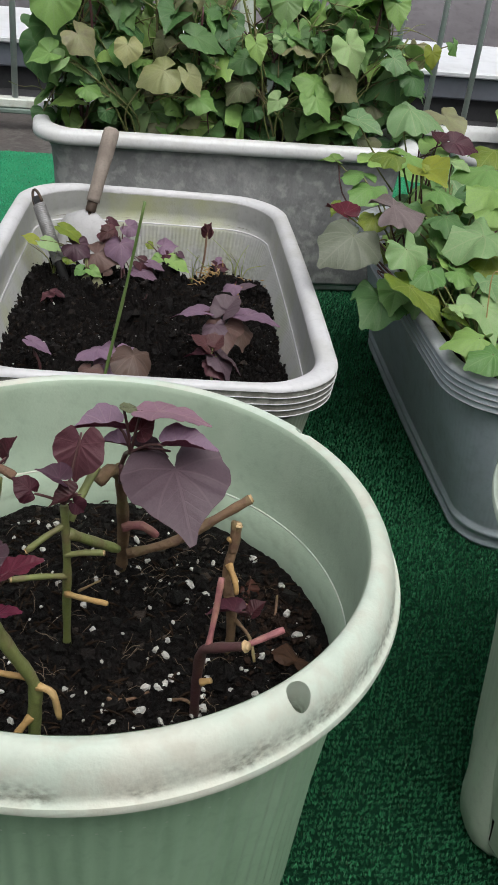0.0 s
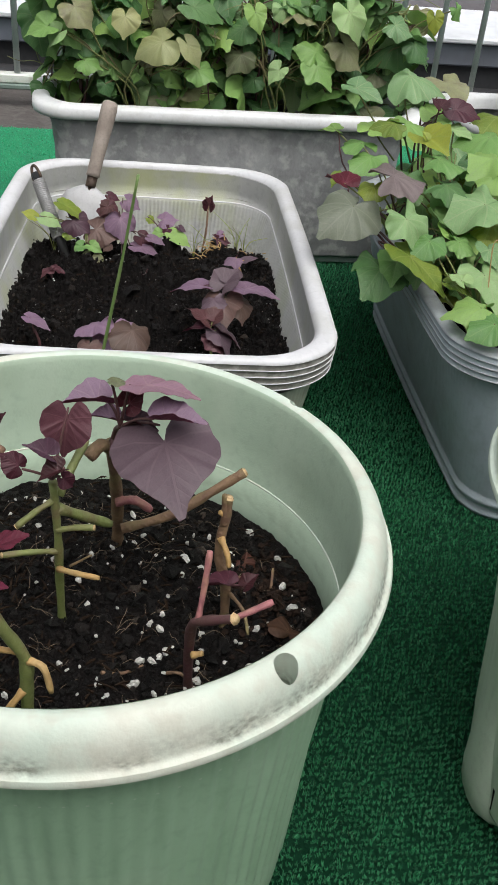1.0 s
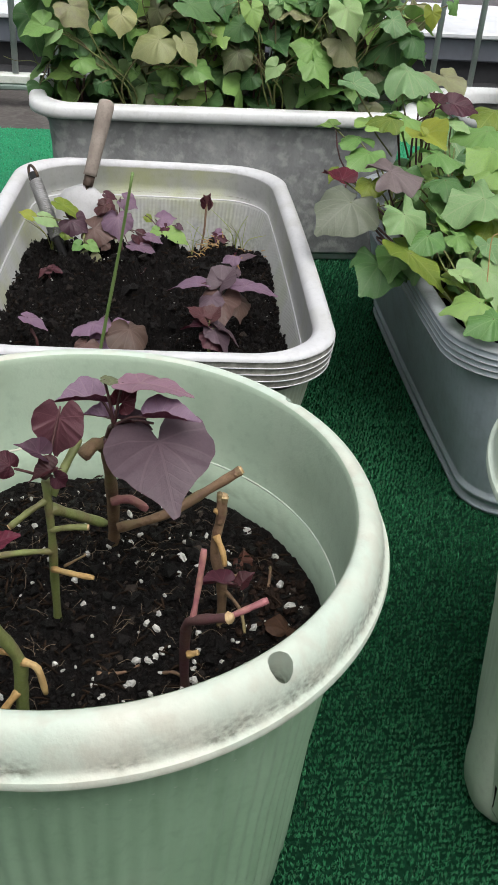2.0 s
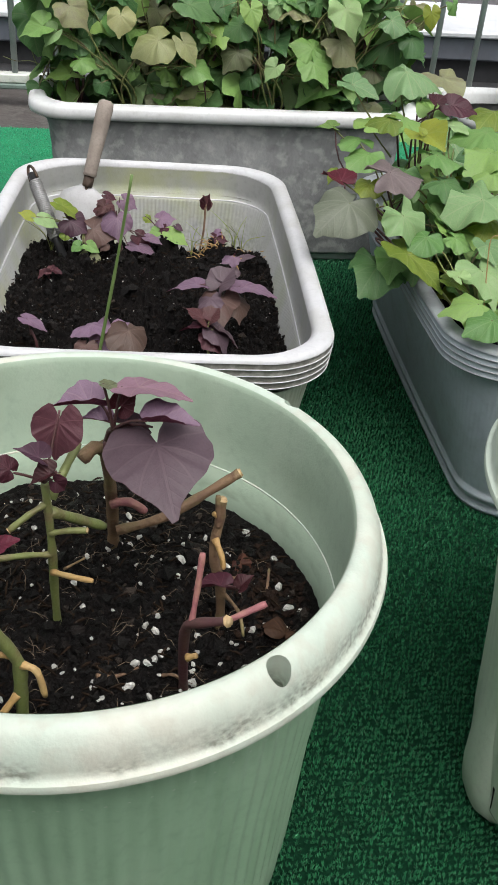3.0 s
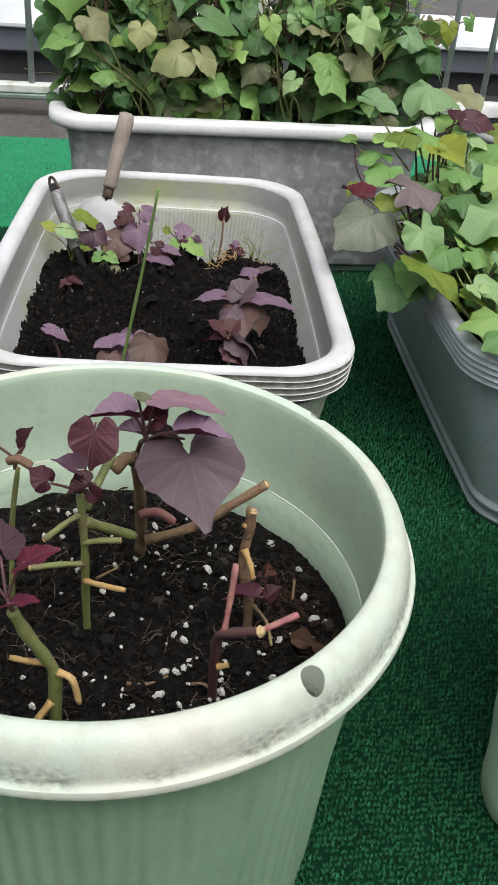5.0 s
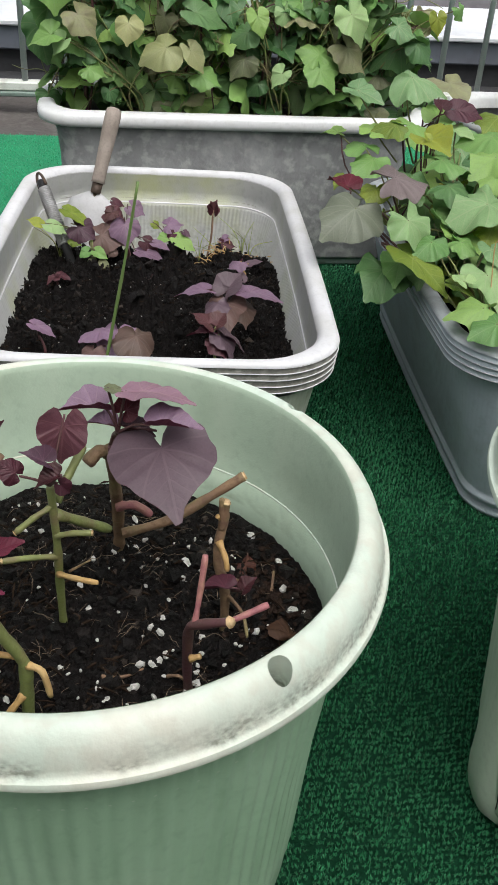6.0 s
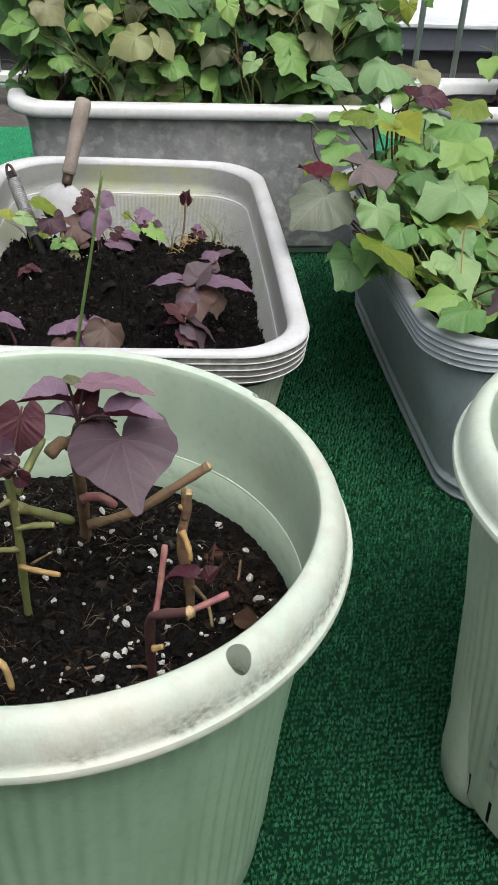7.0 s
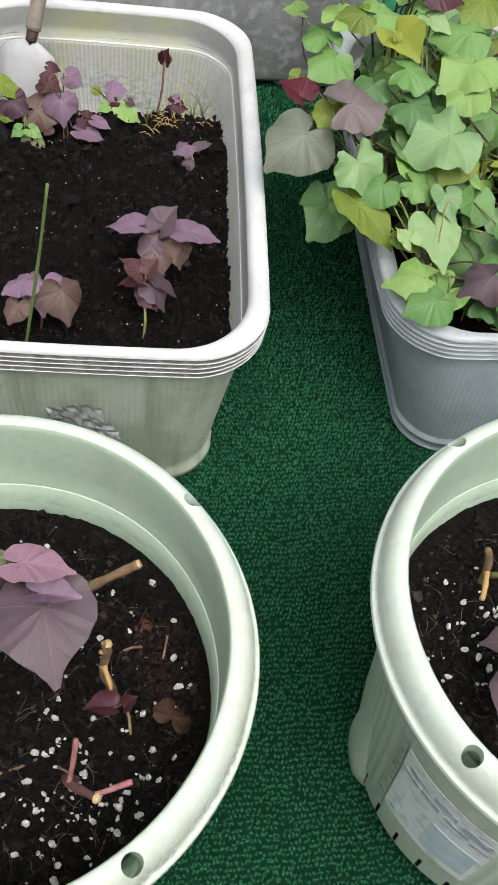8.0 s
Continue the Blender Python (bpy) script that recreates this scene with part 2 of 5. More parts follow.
LEAF_MAUVE = leaf_material("mauve_grey_leaf", (0.176, 0.121, 0.147), (0.138, 0.093, 0.112), (0.24, 0.165, 0.195), vary=0.18)
LEAF_LILAC = leaf_material("lilac_leaf", (0.320, 0.205, 0.305), (0.25, 0.152, 0.225), (0.40, 0.27, 0.33), vary=0.15)
LEAF_CRIMSON = leaf_material("bright_wine_red_leaf", (0.18, 0.022, 0.050), (0.12, 0.016, 0.035), (0.23, 0.055, 0.08), vary=0.15)
LEAF_ROSE = leaf_material("faded_rose_leaf", (0.47, 0.28, 0.38), (0.38, 0.21, 0.27), (0.52, 0.36, 0.36), vary=0.1)
LEAF_GREY = leaf_material("grey_green_leaf", (0.27, 0.30, 0.22), (0.22, 0.24, 0.18), (0.34, 0.36, 0.28), vary=0.12)
LEAF_DUSK = leaf_material("dusty_mauve_grey_leaf", (0.27, 0.215, 0.215), (0.21, 0.165, 0.16), (0.34, 0.27, 0.27), vary=0.12)
LEAF_BRONZE = leaf_material("bronze_leaf", (0.19, 0.115, 0.095), (0.15, 0.10, 0.085), (0.27, 0.19, 0.16), vary=0.15)
LEAF_RED = leaf_material("wine_red_leaf", (0.095, 0.022, 0.036), (0.065, 0.016, 0.028), (0.17, 0.06, 0.08), vary=0.25)
LEAF_WINE = leaf_material("bronze_wine_leaf", (0.15, 0.058, 0.064), (0.11, 0.040, 0.050), (0.24, 0.11, 0.12), vary=0.2)
LEAF_BROWN = leaf_material("dry_brown_leaf", (0.105, 0.046, 0.024), (0.06, 0.026, 0.016), (0.16, 0.075, 0.04), 0.6)
UNDER_WINE = leaf_material("wine_leaf_underside", (0.20, 0.045, 0.080), (0.15, 0.034, 0.060), (0.30, 0.11, 0.15), vary=0.2)
STEM_GREEN = material("green_stem", (0.20, 0.235, 0.075), (0.15, 0.15, 0.06), 60, 0.6, 0.5, 0.4, 260, grime=((0.17, 0.085, 0.07), 0.55, 34))
STEM_PURPLE = material("purple_stem", (0.10, 0.036, 0.044), (0.07, 0.045, 0.03), 60, 0.6, 0.5, 0.2, 300)
STEM_PINK = material("pink_cut_stem", (0.40, 0.15, 0.16), (0.20, 0.07, 0.08), 110, 0.8, 0.6, 0.5, 300, grime=((0.34, 0.20, 0.12), 0.5, 50))
STEM_BROWN = material("brown_woody_stem", (0.22, 0.135, 0.075), (0.11, 0.055, 0.04), 70, 0.8, 0.7, 0.6, 260, grime=((0.22, 0.20, 0.07), 0.6, 34))
STEM_DRY = material("dry_straw_stem", (0.50, 0.32, 0.12), (0.33, 0.18, 0.07), 70, 0.7, 0.65, 0.5, 260, streak=((0.60, 0.46, 0.24), 0.5, 90))
PITH = material("pale_cut_pith", (0.55, 0.40, 0.22), (0.42, 0.26, 0.12), 200, 0.6, 0.7)
WOOD = material("worn_grey_wood", (0.34, 0.29, 0.25), (0.22, 0.18, 0.155), 40, 0.7, 0.75, 0.4, 200, streak=((0.14, 0.11, 0.09), 0.5, 60))
STEEL = material("dull_steel", (0.52, 0.52, 0.53), (0.40, 0.40, 0.40), 40, 0.5, 0.55, 0.1, 300, metal=0.2)
RUST = material("rusty_steel", (0.10, 0.065, 0.045), (0.05, 0.04, 0.035), 80, 0.7, 0.6, 0.4, 300, metal=0.5)
TAPE = material("silver_tape", (0.50, 0.50, 0.49), (0.26, 0.26, 0.25), 120, 0.7, 0.35, 0.0, metal=0.25, grime=((0.08, 0.08, 0.07), 0.6, 90))
SPRING = material("spring_steel", (0.34, 0.34, 0.34), (0.20, 0.19, 0.18), 80, 0.6, 0.45, metal=0.5)
BLACK = material("black_plastic", (0.014, 0.014, 0.015), (0.03, 0.03, 0.03), 60, 0.4, 0.5)
STICKER = material("faded_paper_sticker", (0.80, 0.85, 0.86), (0.72, 0.79, 0.80), 40, 0.6, 0.75, 0.0, 200, specular=0.2, grime=((0.36, 0.42, 0.44), 0.5, 75))
PICTURE = material("faded_blue_print", (0.54, 0.66, 0.71), (0.44, 0.56, 0.61), 60, 0.7, 0.8, specular=0.2, grime=((0.66, 0.73, 0.75), 0.5, 45))
INK = material("faded_print", (0.46, 0.53, 0.56), (0.34, 0.40, 0.43), 140, 0.8, 0.8, specular=0.2, grime=((0.74, 0.79, 0.80), 0.9, 120))
GLUE = material("grimy_glue", (0.44, 0.50, 0.42), (0.32, 0.37, 0.31), 50, 0.6, 0.7, 0.3, 200, grime=((0.10, 0.12, 0.10), 0.7, 95))


# ---- builders ----
class Shape:
    """Collects points and faces of one mesh."""

    def __init__(self):
        self.v, self.f = [], []

    def rings(self, rings, closed=True, caps=(False, False)):
        start, k = len(self.v), len(rings[0])
        for ring in rings:
            self.v.extend(tuple(p) for p in ring)
        for i in range(len(rings) - 1):
            for j in range(k if closed else k - 1):
                a, b = start + i * k + j, start + i * k + (j + 1) % k
                self.f.append((a, b, b + k, a + k))
        for cap, i in zip(caps, (0, len(rings) - 1)):
            if cap:
                face = [start + i * k + j for j in range(k)]
                self.f.append(tuple(reversed(face)) if i == 0 else tuple(face))
        return self

    def tube(self, points, radii, sides=7, caps=True):
        points = [Vector(p) for p in points]
        rings, side = [], None
        for i, p in enumerate(points):
            ahead = (points[min(i + 1, len(points) - 1)] - points[max(i - 1, 0)]).normalized()
            side = ahead.orthogonal() if side is None else side - ahead * side.dot(ahead)
            side.normalize()
            up = ahead.cross(side)
            r = radii[i] if isinstance(radii, (list, tuple)) else radii
            rings.append([p + r * (math.cos(a) * side + math.sin(a) * up) for a in (2 * math.pi * j / sides for j in range(sides))])
        return self.rings(rings, True, (caps, caps))

    def box(self, a, b, chamfer=0.0):
        (x0, y0, z0), (x1, y1, z1), c = a, b, chamfer
        outline = [(x0 + c, y0), (x1 - c, y0), (x1, y0 + c), (x1, y1 - c), (x1 - c, y1), (x0 + c, y1), (x0, y1 - c), (x0, y0 + c)] if c else [(x0, y0), (x1, y0), (x1, y1), (x0, y1)]
        mid = ((x0 + x1) / 2, (y0 + y1) / 2)
        sx, sy = (1 - 2 * c / (x1 - x0), 1 - 2 * c / (y1 - y0))
        small = [(mid[0] + (x - mid[0]) * sx, mid[1] + (y - mid[1]) * sy) for x, y in outline]
        levels = [(z0, small), (z0 + c, outline), (z1 - c, outline), (z1, small)] if c else [(z0, outline), (z1, outline)]
        return self.rings([[(x, y, z) for x, y in o] for z, o in levels], True, (True, True))

    def mesh(self, name, smooth=True):
        data = bpy.data.meshes.new(name)
        data.from_pydata([tuple(p) for p in self.v], [], self.f)
        data.polygons.foreach_set("use_smooth", [smooth] * len(data.polygons))
        data.update()
        return data


def thing(name, loc, label, category, group="", kind=""):
    ob = new(name)
    ob.empty_display_size = 0.02
    ob.location = loc
    return tagged(ob, label, category, group, kind)


def part(name, shape, mat, parent, label="", smooth=True, edge=None):
    """One mesh object under a thing or part; shape: a Shape or a mesh."""
    data = shape.mesh(name, smooth) if isinstance(shape, Shape) else shape
    if not data.materials:
        data.materials.append(mat)
    ob = new(name, data)
    ob.parent = parent
    if edge:
        m = ob.modifiers.new("soft", "BEVEL")
        m.width, m.segments, m.limit_method = edge, 2, "ANGLE"
    return tagged(ob, label)


def alone(name, shape, mat, label, category="", kind="", smooth=True, loc=(0, 0, 0)):
    data = shape.mesh(name, smooth)
    data.materials.append(mat)
    ob = new(name, data)
    ob.location = loc
    return tagged(ob, label, category, "", kind)


def oblong(a, b, r, n=96, bow=0.0):
    """An outline: a rounded oblong of half sizes a and b, corner radius r, sides bowed out."""
    pts = []
    q = n // 4
    for k, (sx, sy) in enumerate(((1, 1), (-1, 1), (-1, -1), (1, -1))):
        for j in range(q):
            s = j / q
            ang = (k + s) * math.pi / 2
            # straight - corner - straight, evenly enough
            lx, ly = a - r, b - r
            along = s * (lx + ly + r * math.pi / 2)
            first, second = (ly, lx) if k % 2 == 0 else (lx, ly)
            if along < first:
                p = (a, along) if k == 0 else (-along, b) if k == 1 else (-a, -along) if k == 2 else (along, -b)
            elif along < first + r * math.pi / 2:
                t = (along - first) / r + k * math.pi / 2
                p = (sx * lx + r * math.cos(t), sy * ly + r * math.sin(t))
            else:
                d = second - (along - first - r * math.pi / 2)
                p = (d, b) if k == 0 else (-a, d) if k == 1 else (-d, -b) if k == 2 else (a, -d)
            pts.append(p)
    return [(x * (1 + bow * (1 - (y / b) ** 2)), y * (1 + bow * 0.6 * (1 - (x / a) ** 2))) for x, y in pts]


def leaf_mesh(name, seed, width=0.6, fold=0.25, curl=0.35, wave=0.05, lobe=0.0):
    """A heart-shaped sweet potato leaf: leafstalk at the origin, tip along +y at 1, upper side +z."""
    rnd = random.Random(seed)
    keys = [(0, 1.05), (3, 0.95), (7, 0.83), (15, 0.735), (28, 0.68), (55, 0.63), (80, 0.60), (105, 0.585), (125, 0.57), (140, 0.565), (150, 0.535), (159, 0.45), (166, 0.29), (173, 0.12), (180, 0.03)]
    segs, marks = 60, (0.0, 0.14, 0.34, 0.56, 0.78, 0.92, 1.0)
    ph = [rnd.uniform(0, 6.28) for _ in range(6)]
    twist, uneven = rnd.uniform(-0.25, 0.25), rnd.uniform(-0.09, 0.09)

    def reach(deg):
        d = abs(deg)
        for (d0, r0), (d1, r1) in zip(keys, keys[1:]):
            if d <= d1:
                r = r0 + (r1 - r0) * (d - d0) / (d1 - d0)
                break
        a = math.radians(deg)
        return r * (1 + lobe * (math.exp(-((d - 62) / 13) ** 2) - 0.6 * math.exp(-((d - 32) / 14) ** 2))) * (1 + uneven * math.sin(a) + 0.034 * math.sin(a * 3 + ph[0]) + 0.012 * math.sin(a * 5 + ph[5]) + 0.016 * math.sin(a * 8 + ph[1]) + 0.010 * math.sin(a * 15 + ph[4]))

    verts, flat, faces = [], [], []
    for m in marks:
        for j in range(segs):
            s = -1 + 2 * (j + 0.5) / segs
            deg = 180 * (0.75 * s + 0.25 * s ** 3)
            r, a = reach(deg) * m, math.radians(deg)
            x, y = r * math.sin(a) * width / 0.6, r * math.cos(a)
            soft = math.sqrt(x * x + 0.0025) - 0.05
            z = fold * soft - curl * 0.75 * x * x - curl * 0.55 * max(y, 0) ** 2 - curl * 0.4 * min(y, 0) ** 2 + twist * x * y
            z += wave * m ** 2 * math.sin(a * 4 + ph[2]) + 0.45 * wave * m ** 3 * math.sin(a * 9 + ph[3])
            rib = abs(((y - 1.05 * abs(x) + 0.55 * x * x) / 0.25 + 0.5) % 1.0 - 0.5)
            z += 0.009 * math.cos(rib * 2 * math.pi) * (-1 if m > 0.2 else 0)
            verts.append((x, y, z))
            flat.extend((x, y, 0.0))
    for i in range(len(marks) - 1):
        for j in range(segs):
            p, q = i * segs + j, i * segs + (j + 1) % segs
            faces.append((p, q + segs, p + segs) if i == 0 else (p, q, q + segs, p + segs))
    # the underside is a layer of its own, meeting the upper one at the edge
    count = len(verts)
    verts += [(x, y, z - (0.004 if i // segs == len(marks) - 1 else 0.016)) for i, (x, y, z) in enumerate(verts)]
    flat += flat
    under = [tuple(count + i for i in f) for f in faces]
    data = bpy.data.meshes.new(name)
    data.from_pydata(verts, [], [tuple(reversed(f)) for f in faces] + under)
    data.polygons.foreach_set("use_smooth", [True] * len(data.polygons))
    data.polygons.foreach_set("material_index", [0] * len(faces) + [1] * len(faces))
    data.attributes.new("flat", "FLOAT_VECTOR", "POINT").data.foreach_set("vector", flat)
    data.update()
    return data


LEAF_SHAPES = [leaf_mesh("leaf_shape", *q) for q in (
    (1, 0.62, 0.28, 0.65, 0.075), (2, 0.67, 0.08, 0.75, 0.085), (3, 0.58, 0.40, 0.35, 0.055), (4, 0.74, -0.04, 0.85, 0.110, 0.04), (5, 0.60, 0.65, 0.40, 0.035), (6, 0.46, 0.28, 0.55, 0.030), (7, 0.84, 0.45, 0.95, 0.085), (8, 0.72, 0.06, 0.35, 0.050, 0.22), (15, 0.635, 0.10, 0.38, 0.030), (10, 0.70, 0.7, 1.5, 0.22), (16, 0.50, 0.95, 0.30, 0.035), (17, 0.72, 0.30, 0.80, 0.13))]
LEAF_CACHE = {}
UNDERSIDE = {m.name: UNDER_WINE for m in (LEAF_PURPLE, LEAF_MAUVE, LEAF_LILAC, LEAF_ROSE, LEAF_RED)}
UNDERSIDE.update({m.name: LEAF_PALE for m in (LEAF_GREEN, LEAF_DARK, LEAF_YELLOW)})


def leaf(parent, base, yaw, drop, size, mat, shape=0, lean=0.0, label=""):
    """A leaf of a plant. base: where the stalk meets it; yaw: which way the tip points (0: -y, 90: +x); drop: degrees that it hangs; size: metres to the tip."""
    key = (shape, mat.name)
    if key not in LEAF_CACHE:
        data = LEAF_SHAPES[shape].copy()
        data.materials.append(mat)
        data.materials.append(UNDERSIDE.get(mat.name, mat))
        LEAF_CACHE[key] = data
    y, d = radians(yaw), radians(drop)
    tip = Vector((math.sin(y) * math.cos(d), -math.cos(y) * math.cos(d), -math.sin(d)))
    side = tip.cross(Vector((0, 0, 1)))
    if side.length < 0.05:
        side = Vector((1, 0, 0))
    side.normalize()
    turn = Matrix((side, tip, side.cross(tip))).transposed().to_4x4() @ Matrix.Rotation(radians(lean), 4, "Y")
    ob = new("leaf", LEAF_CACHE[key])
    ob.parent = parent
    ob.matrix_local = Matrix.Translation(Vector(base) - parent.location) @ turn @ Matrix.Diagonal((size, size, size, 1))
    return tagged(ob, label)


def leaf_to(parent, base, tip, mat, shape=0, lean=0.0):
    """A leaf that reaches from its lobes at base to its tip."""
    d = Vector(tip) - Vector(base)
    return leaf(parent, Vector(base) + d * 0.2, math.degrees(math.atan2(d.x, -d.y)), math.degrees(math.asin(-d.z / d.length)), d.length * 0.8, mat, shape, lean)


def leaf_on(parent, base, tip, mat, shape=0, up=55):
    """A leaf from its lobes at base to its tip, its face turned between south (up=0) and the sky (up=90)."""
    key = (shape, mat.name)
    if key not in LEAF_CACHE:
        data = LEAF_SHAPES[shape].copy()
        data.materials.append(mat)
        data.materials.append(UNDERSIDE.get(mat.name, mat))
        LEAF_CACHE[key] = data
    d = Vector(tip) - Vector(base)
    along, face = d.normalized(), Vector((0, -math.cos(radians(up)), math.sin(radians(up))))
    face = (face - along * face.dot(along)).normalized()
    ob = new("leaf", LEAF_CACHE[key])
    ob.parent = parent
    size = d.length / 1.36
    ob.matrix_local = Matrix.Translation(Vector(base) + d * 0.22 - parent.location) @ Matrix((along.cross(face), along, face)).transposed().to_4x4() @ Matrix.Diagonal((size, size, size, 1))
    return ob


def stalk(parent, points, radius, mat, name="stem", sides=7, thin=0.7, label=""):
    """A stem or leafstalk through the given places, smoothed, tapering to thin times its radius."""
    pts = [Vector(p) - parent.location for p in points]
    fine = []
    for i in range(len(pts) - 1):
        p0, p1, p2, p3 = pts[max(i - 1, 0)], pts[i], pts[i + 1], pts[min(i + 2, len(pts) - 1)]
        for k in range(4):
            t = k / 4
            fine.append(0.5 * (2 * p1 + (p2 - p0) * t + (2 * p0 - 5 * p1 + 4 * p2 - p3) * t * t + (3 * p1 - p0 - 3 * p2 + p3) * t ** 3))
    fine.append(pts[-1])
    last = len(fine) - 1
    radii = [radius * (1 + (thin - 1) * i / last) * (1 + 0.09 * math.sin(i * 2.1) + 0.07 * math.sin(i * 5.3 + 1)) for i in range(len(fine))]
    return part(name, Shape().tube(fine, radii, sides), mat, parent, label)


# ---- the roof terrace: floor, turf, fence, parapet, what lies beyond ----
def sheet(x0, y0, x1, y1, z0, z1):
    return Shape().box((x0, y0, z0), (x1, y1, z1))


alone("floor", sheet(-3.0, -3.0, 4.0, 2.42, -0.30, -0.010), CONCRETE, "dark stained concrete roof floor", kind="structure", smooth=False)
alone("ground", Shape().rings([[(-900, -900, -7), (900, -900, -7), (900, 900, -7), (-900, 900, -7)]], True, (True, False)), ROOF, "far dark street level below the roof", kind="structure", smooth=False)
# Unseen wall added behind the camera; its height sets how much southern light arrives.
alone("wall_south", sheet(-3.0, -1.85, 4.0, -1.65, -0.009, 1.90), FARWALL, "plain unseen wall added to hold back sky light from the south", kind="structure", smooth=False)
turf = alone("turf_mat", sheet(-1.6, -1.4, 2.4, 1.825, -0.0095, -0.002), TURF_BASE, "green artificial turf mat covering the roof floor", "artificial turf", "structure", smooth=False)


def turf_blades(name, x0, y0, x1, y1, across, along, blades, high, mat, seed, missing=0.13):
    """Short plastic blades in stitched tufts, row by row, too many to count."""
    rng = np.random.default_rng(seed)
    gx, gy = np.meshgrid(np.arange(x0, x1, across), np.arange(y0, y1, along))
    gx = gx + across * 0.5 * (np.arange(gx.shape[0]) % 2)[:, None] + rng.normal(0, across * 0.09, gx.shape)
    gy = gy + rng.normal(0, along * 0.13, gy.shape) + 0.0012 * np.sin(gx * 41) + 0.0010 * np.sin(gx * 97 + gy * 13)
    keep = rng.random(gx.shape) > missing
    gx, gy = gx[keep], gy[keep]
    lean_x, lean_y = rng.normal(0, 0.12, gx.size), rng.normal(-0.05, 0.12, gx.size)
    grown = rng.uniform(0.75, 1.15, gx.size)
    cx = np.repeat(gx, blades) + rng.normal(0, across * 0.17, gx.size * blades)
    cy = np.repeat(gy, blades) + rng.normal(0, along * 0.14, gx.size * blades)
    n = cx.size
    ang, bend = rng.uniform(0, 2 * np.pi, n), rng.uniform(0.10, 0.45, n)
    tall, wide = high * np.repeat(grown, blades) * rng.uniform(0.7, 1.1, n), 0.00038 * rng.uniform(0.7, 1.3, n)
    dx, dy = np.cos(ang), np.sin(ang)
    lx, ly = np.repeat(lean_x, blades) * tall, np.repeat(lean_y, blades) * tall
    v = np.empty((n, 5, 3))
    for k, (up, out, w) in enumerate(((0, 0, 1), (0, 0, -1), (0.65, 0.3, -0.95), (0.65, 0.3, 0.95), (1.0, 1.0, 0))):
        v[:, k, 0] = cx + dx * out * bend * tall - dy * wide * w + lx * up
        v[:, k, 1] = cy + dy * out * bend * tall + dx * wide * w + ly * up
        v[:, k, 2] = -0.003 + tall * up
    data = bpy.data.meshes.new(name)
    base = (np.arange(n) * 5)[:, None]
    quads, tris = (base + np.array([0, 1, 2, 3])).tolist(), (base + np.array([3, 2, 4])).tolist()
    data.from_pydata(v.reshape(-1, 3).tolist(), [], quads + tris)
    data.update()
    data.materials.append(mat)
    return tagged(new(name, data), "short green plastic blades of the turf mat", "artificial turf", "", "stuff")


def blade_material(name, low, high, tip):
    """Plastic blades: each its own shade between low and high, a few worn pale or brown."""
    m = material(name, low, None, rough=0.45, specular=0.4)
    n, l = m.node_tree.nodes, m.node_tree.links
    ramp = n.new("ShaderNodeValToRGB")
    for at, tone in ((0.0, low), (0.80, high), (0.95, tip), (0.975, (0.05, 0.06, 0.035)), (1.0, (0.03, 0.035, 0.02))):
        stop = ramp.color_ramp.elements[0] if at == 0.0 else ramp.color_ramp.elements[-1] if at == 1.0 else ramp.color_ramp.elements.new(at)
        stop.color = (*tone, 1)
    l.new(n.new("ShaderNodeNewGeometry").outputs["Random Per Island"], ramp.inputs[0])
    l.new(ramp.outputs[0], n["Principled BSDF"].inputs["Base Color"])
    return m


BLADE = blade_material("turf_blade", (0.011, 0.108, 0.047), (0.062, 0.360, 0.158), (0.18, 0.45, 0.26))
# Lighter copy of BLADE: the far turf's stronger light put into its colour.
BLADE_SKYLIT = blade_material("skylit_turf_blade", (0.012, 0.28, 0.12), (0.035, 0.50, 0.24), (0.10, 0.55, 0.32))
turf_blades("turf_blades", 0.06, -0.34, 0.60, 0.60, 0.0046, 0.0062, 16, 0.0064, BLADE, 5, 0.05)
turf_blades("turf_blades", 0.14, 0.60, 0.60, 1.20, 0.0046, 0.0062, 14, 0.0064, BLADE, 6, 0.05)
# Added sheet over the same mat, carrying the far turf's light in its colour.
alone("turf_strip", sheet(-1.6, 1.30, 2.4, 1.824, -0.0018, 0.0008), TURF_FAR, "artificial turf behind the planters, open-sky brightness put into its green", "artificial turf", "structure", smooth=False)
turf_blades("turf_blades", -0.62, 1.30, 1.2, 1.822, 0.0085, 0.0100, 9, 0.0080, BLADE_SKYLIT, 7)

# the railing at the roof's edge
FENCE_Y = 2.03
fence = thing("fence", (0, FENCE_Y, 0), "grey steel bar railing on a white bottom rail", "railing")
part("bottom_rail", Shape().box((-2.2, -0.016, 0.048), (3.2, 0.016, 0.070), 0.003), RAIL, fence, "white painted bottom rail", smooth=False)
part("bottom_rail", Shape().box((-2.2, -0.019, 0.034), (3.2, 0.019, 0.047), 0.003), material("green_grey_rail", (0.17, 0.23, 0.20), (0.12, 0.16, 0.14), 20, 0.6, 0.6), fence, "green grey lower edge of the rail", smooth=False)
part("top_rail", Shape().box((-2.2, -0.022, 1.06), (3.2, 0.022, 1.10), 0.006), RAIL, fence, smooth=False)
bar = Shape().tube([(0, 0, 0.071), (0, 0, 0.5), (0, 0, 1.061)], 0.0078, 10).mesh("bar")
bar.materials.append(BAR)
for i in range(-18, 29):
    if i != 5:
        part("bar", bar, BAR, fence).location = (-0.238 + 0.107 * i, 0, 0)
for x in (-1.30, 0.325, 1.95):
    part("post", Shape().box((x - 0.021, -0.021, -0.012), (x + 0.021, 0.021, 1.058), 0.004), RAIL, fence, "white painted square fence post", smooth=False)
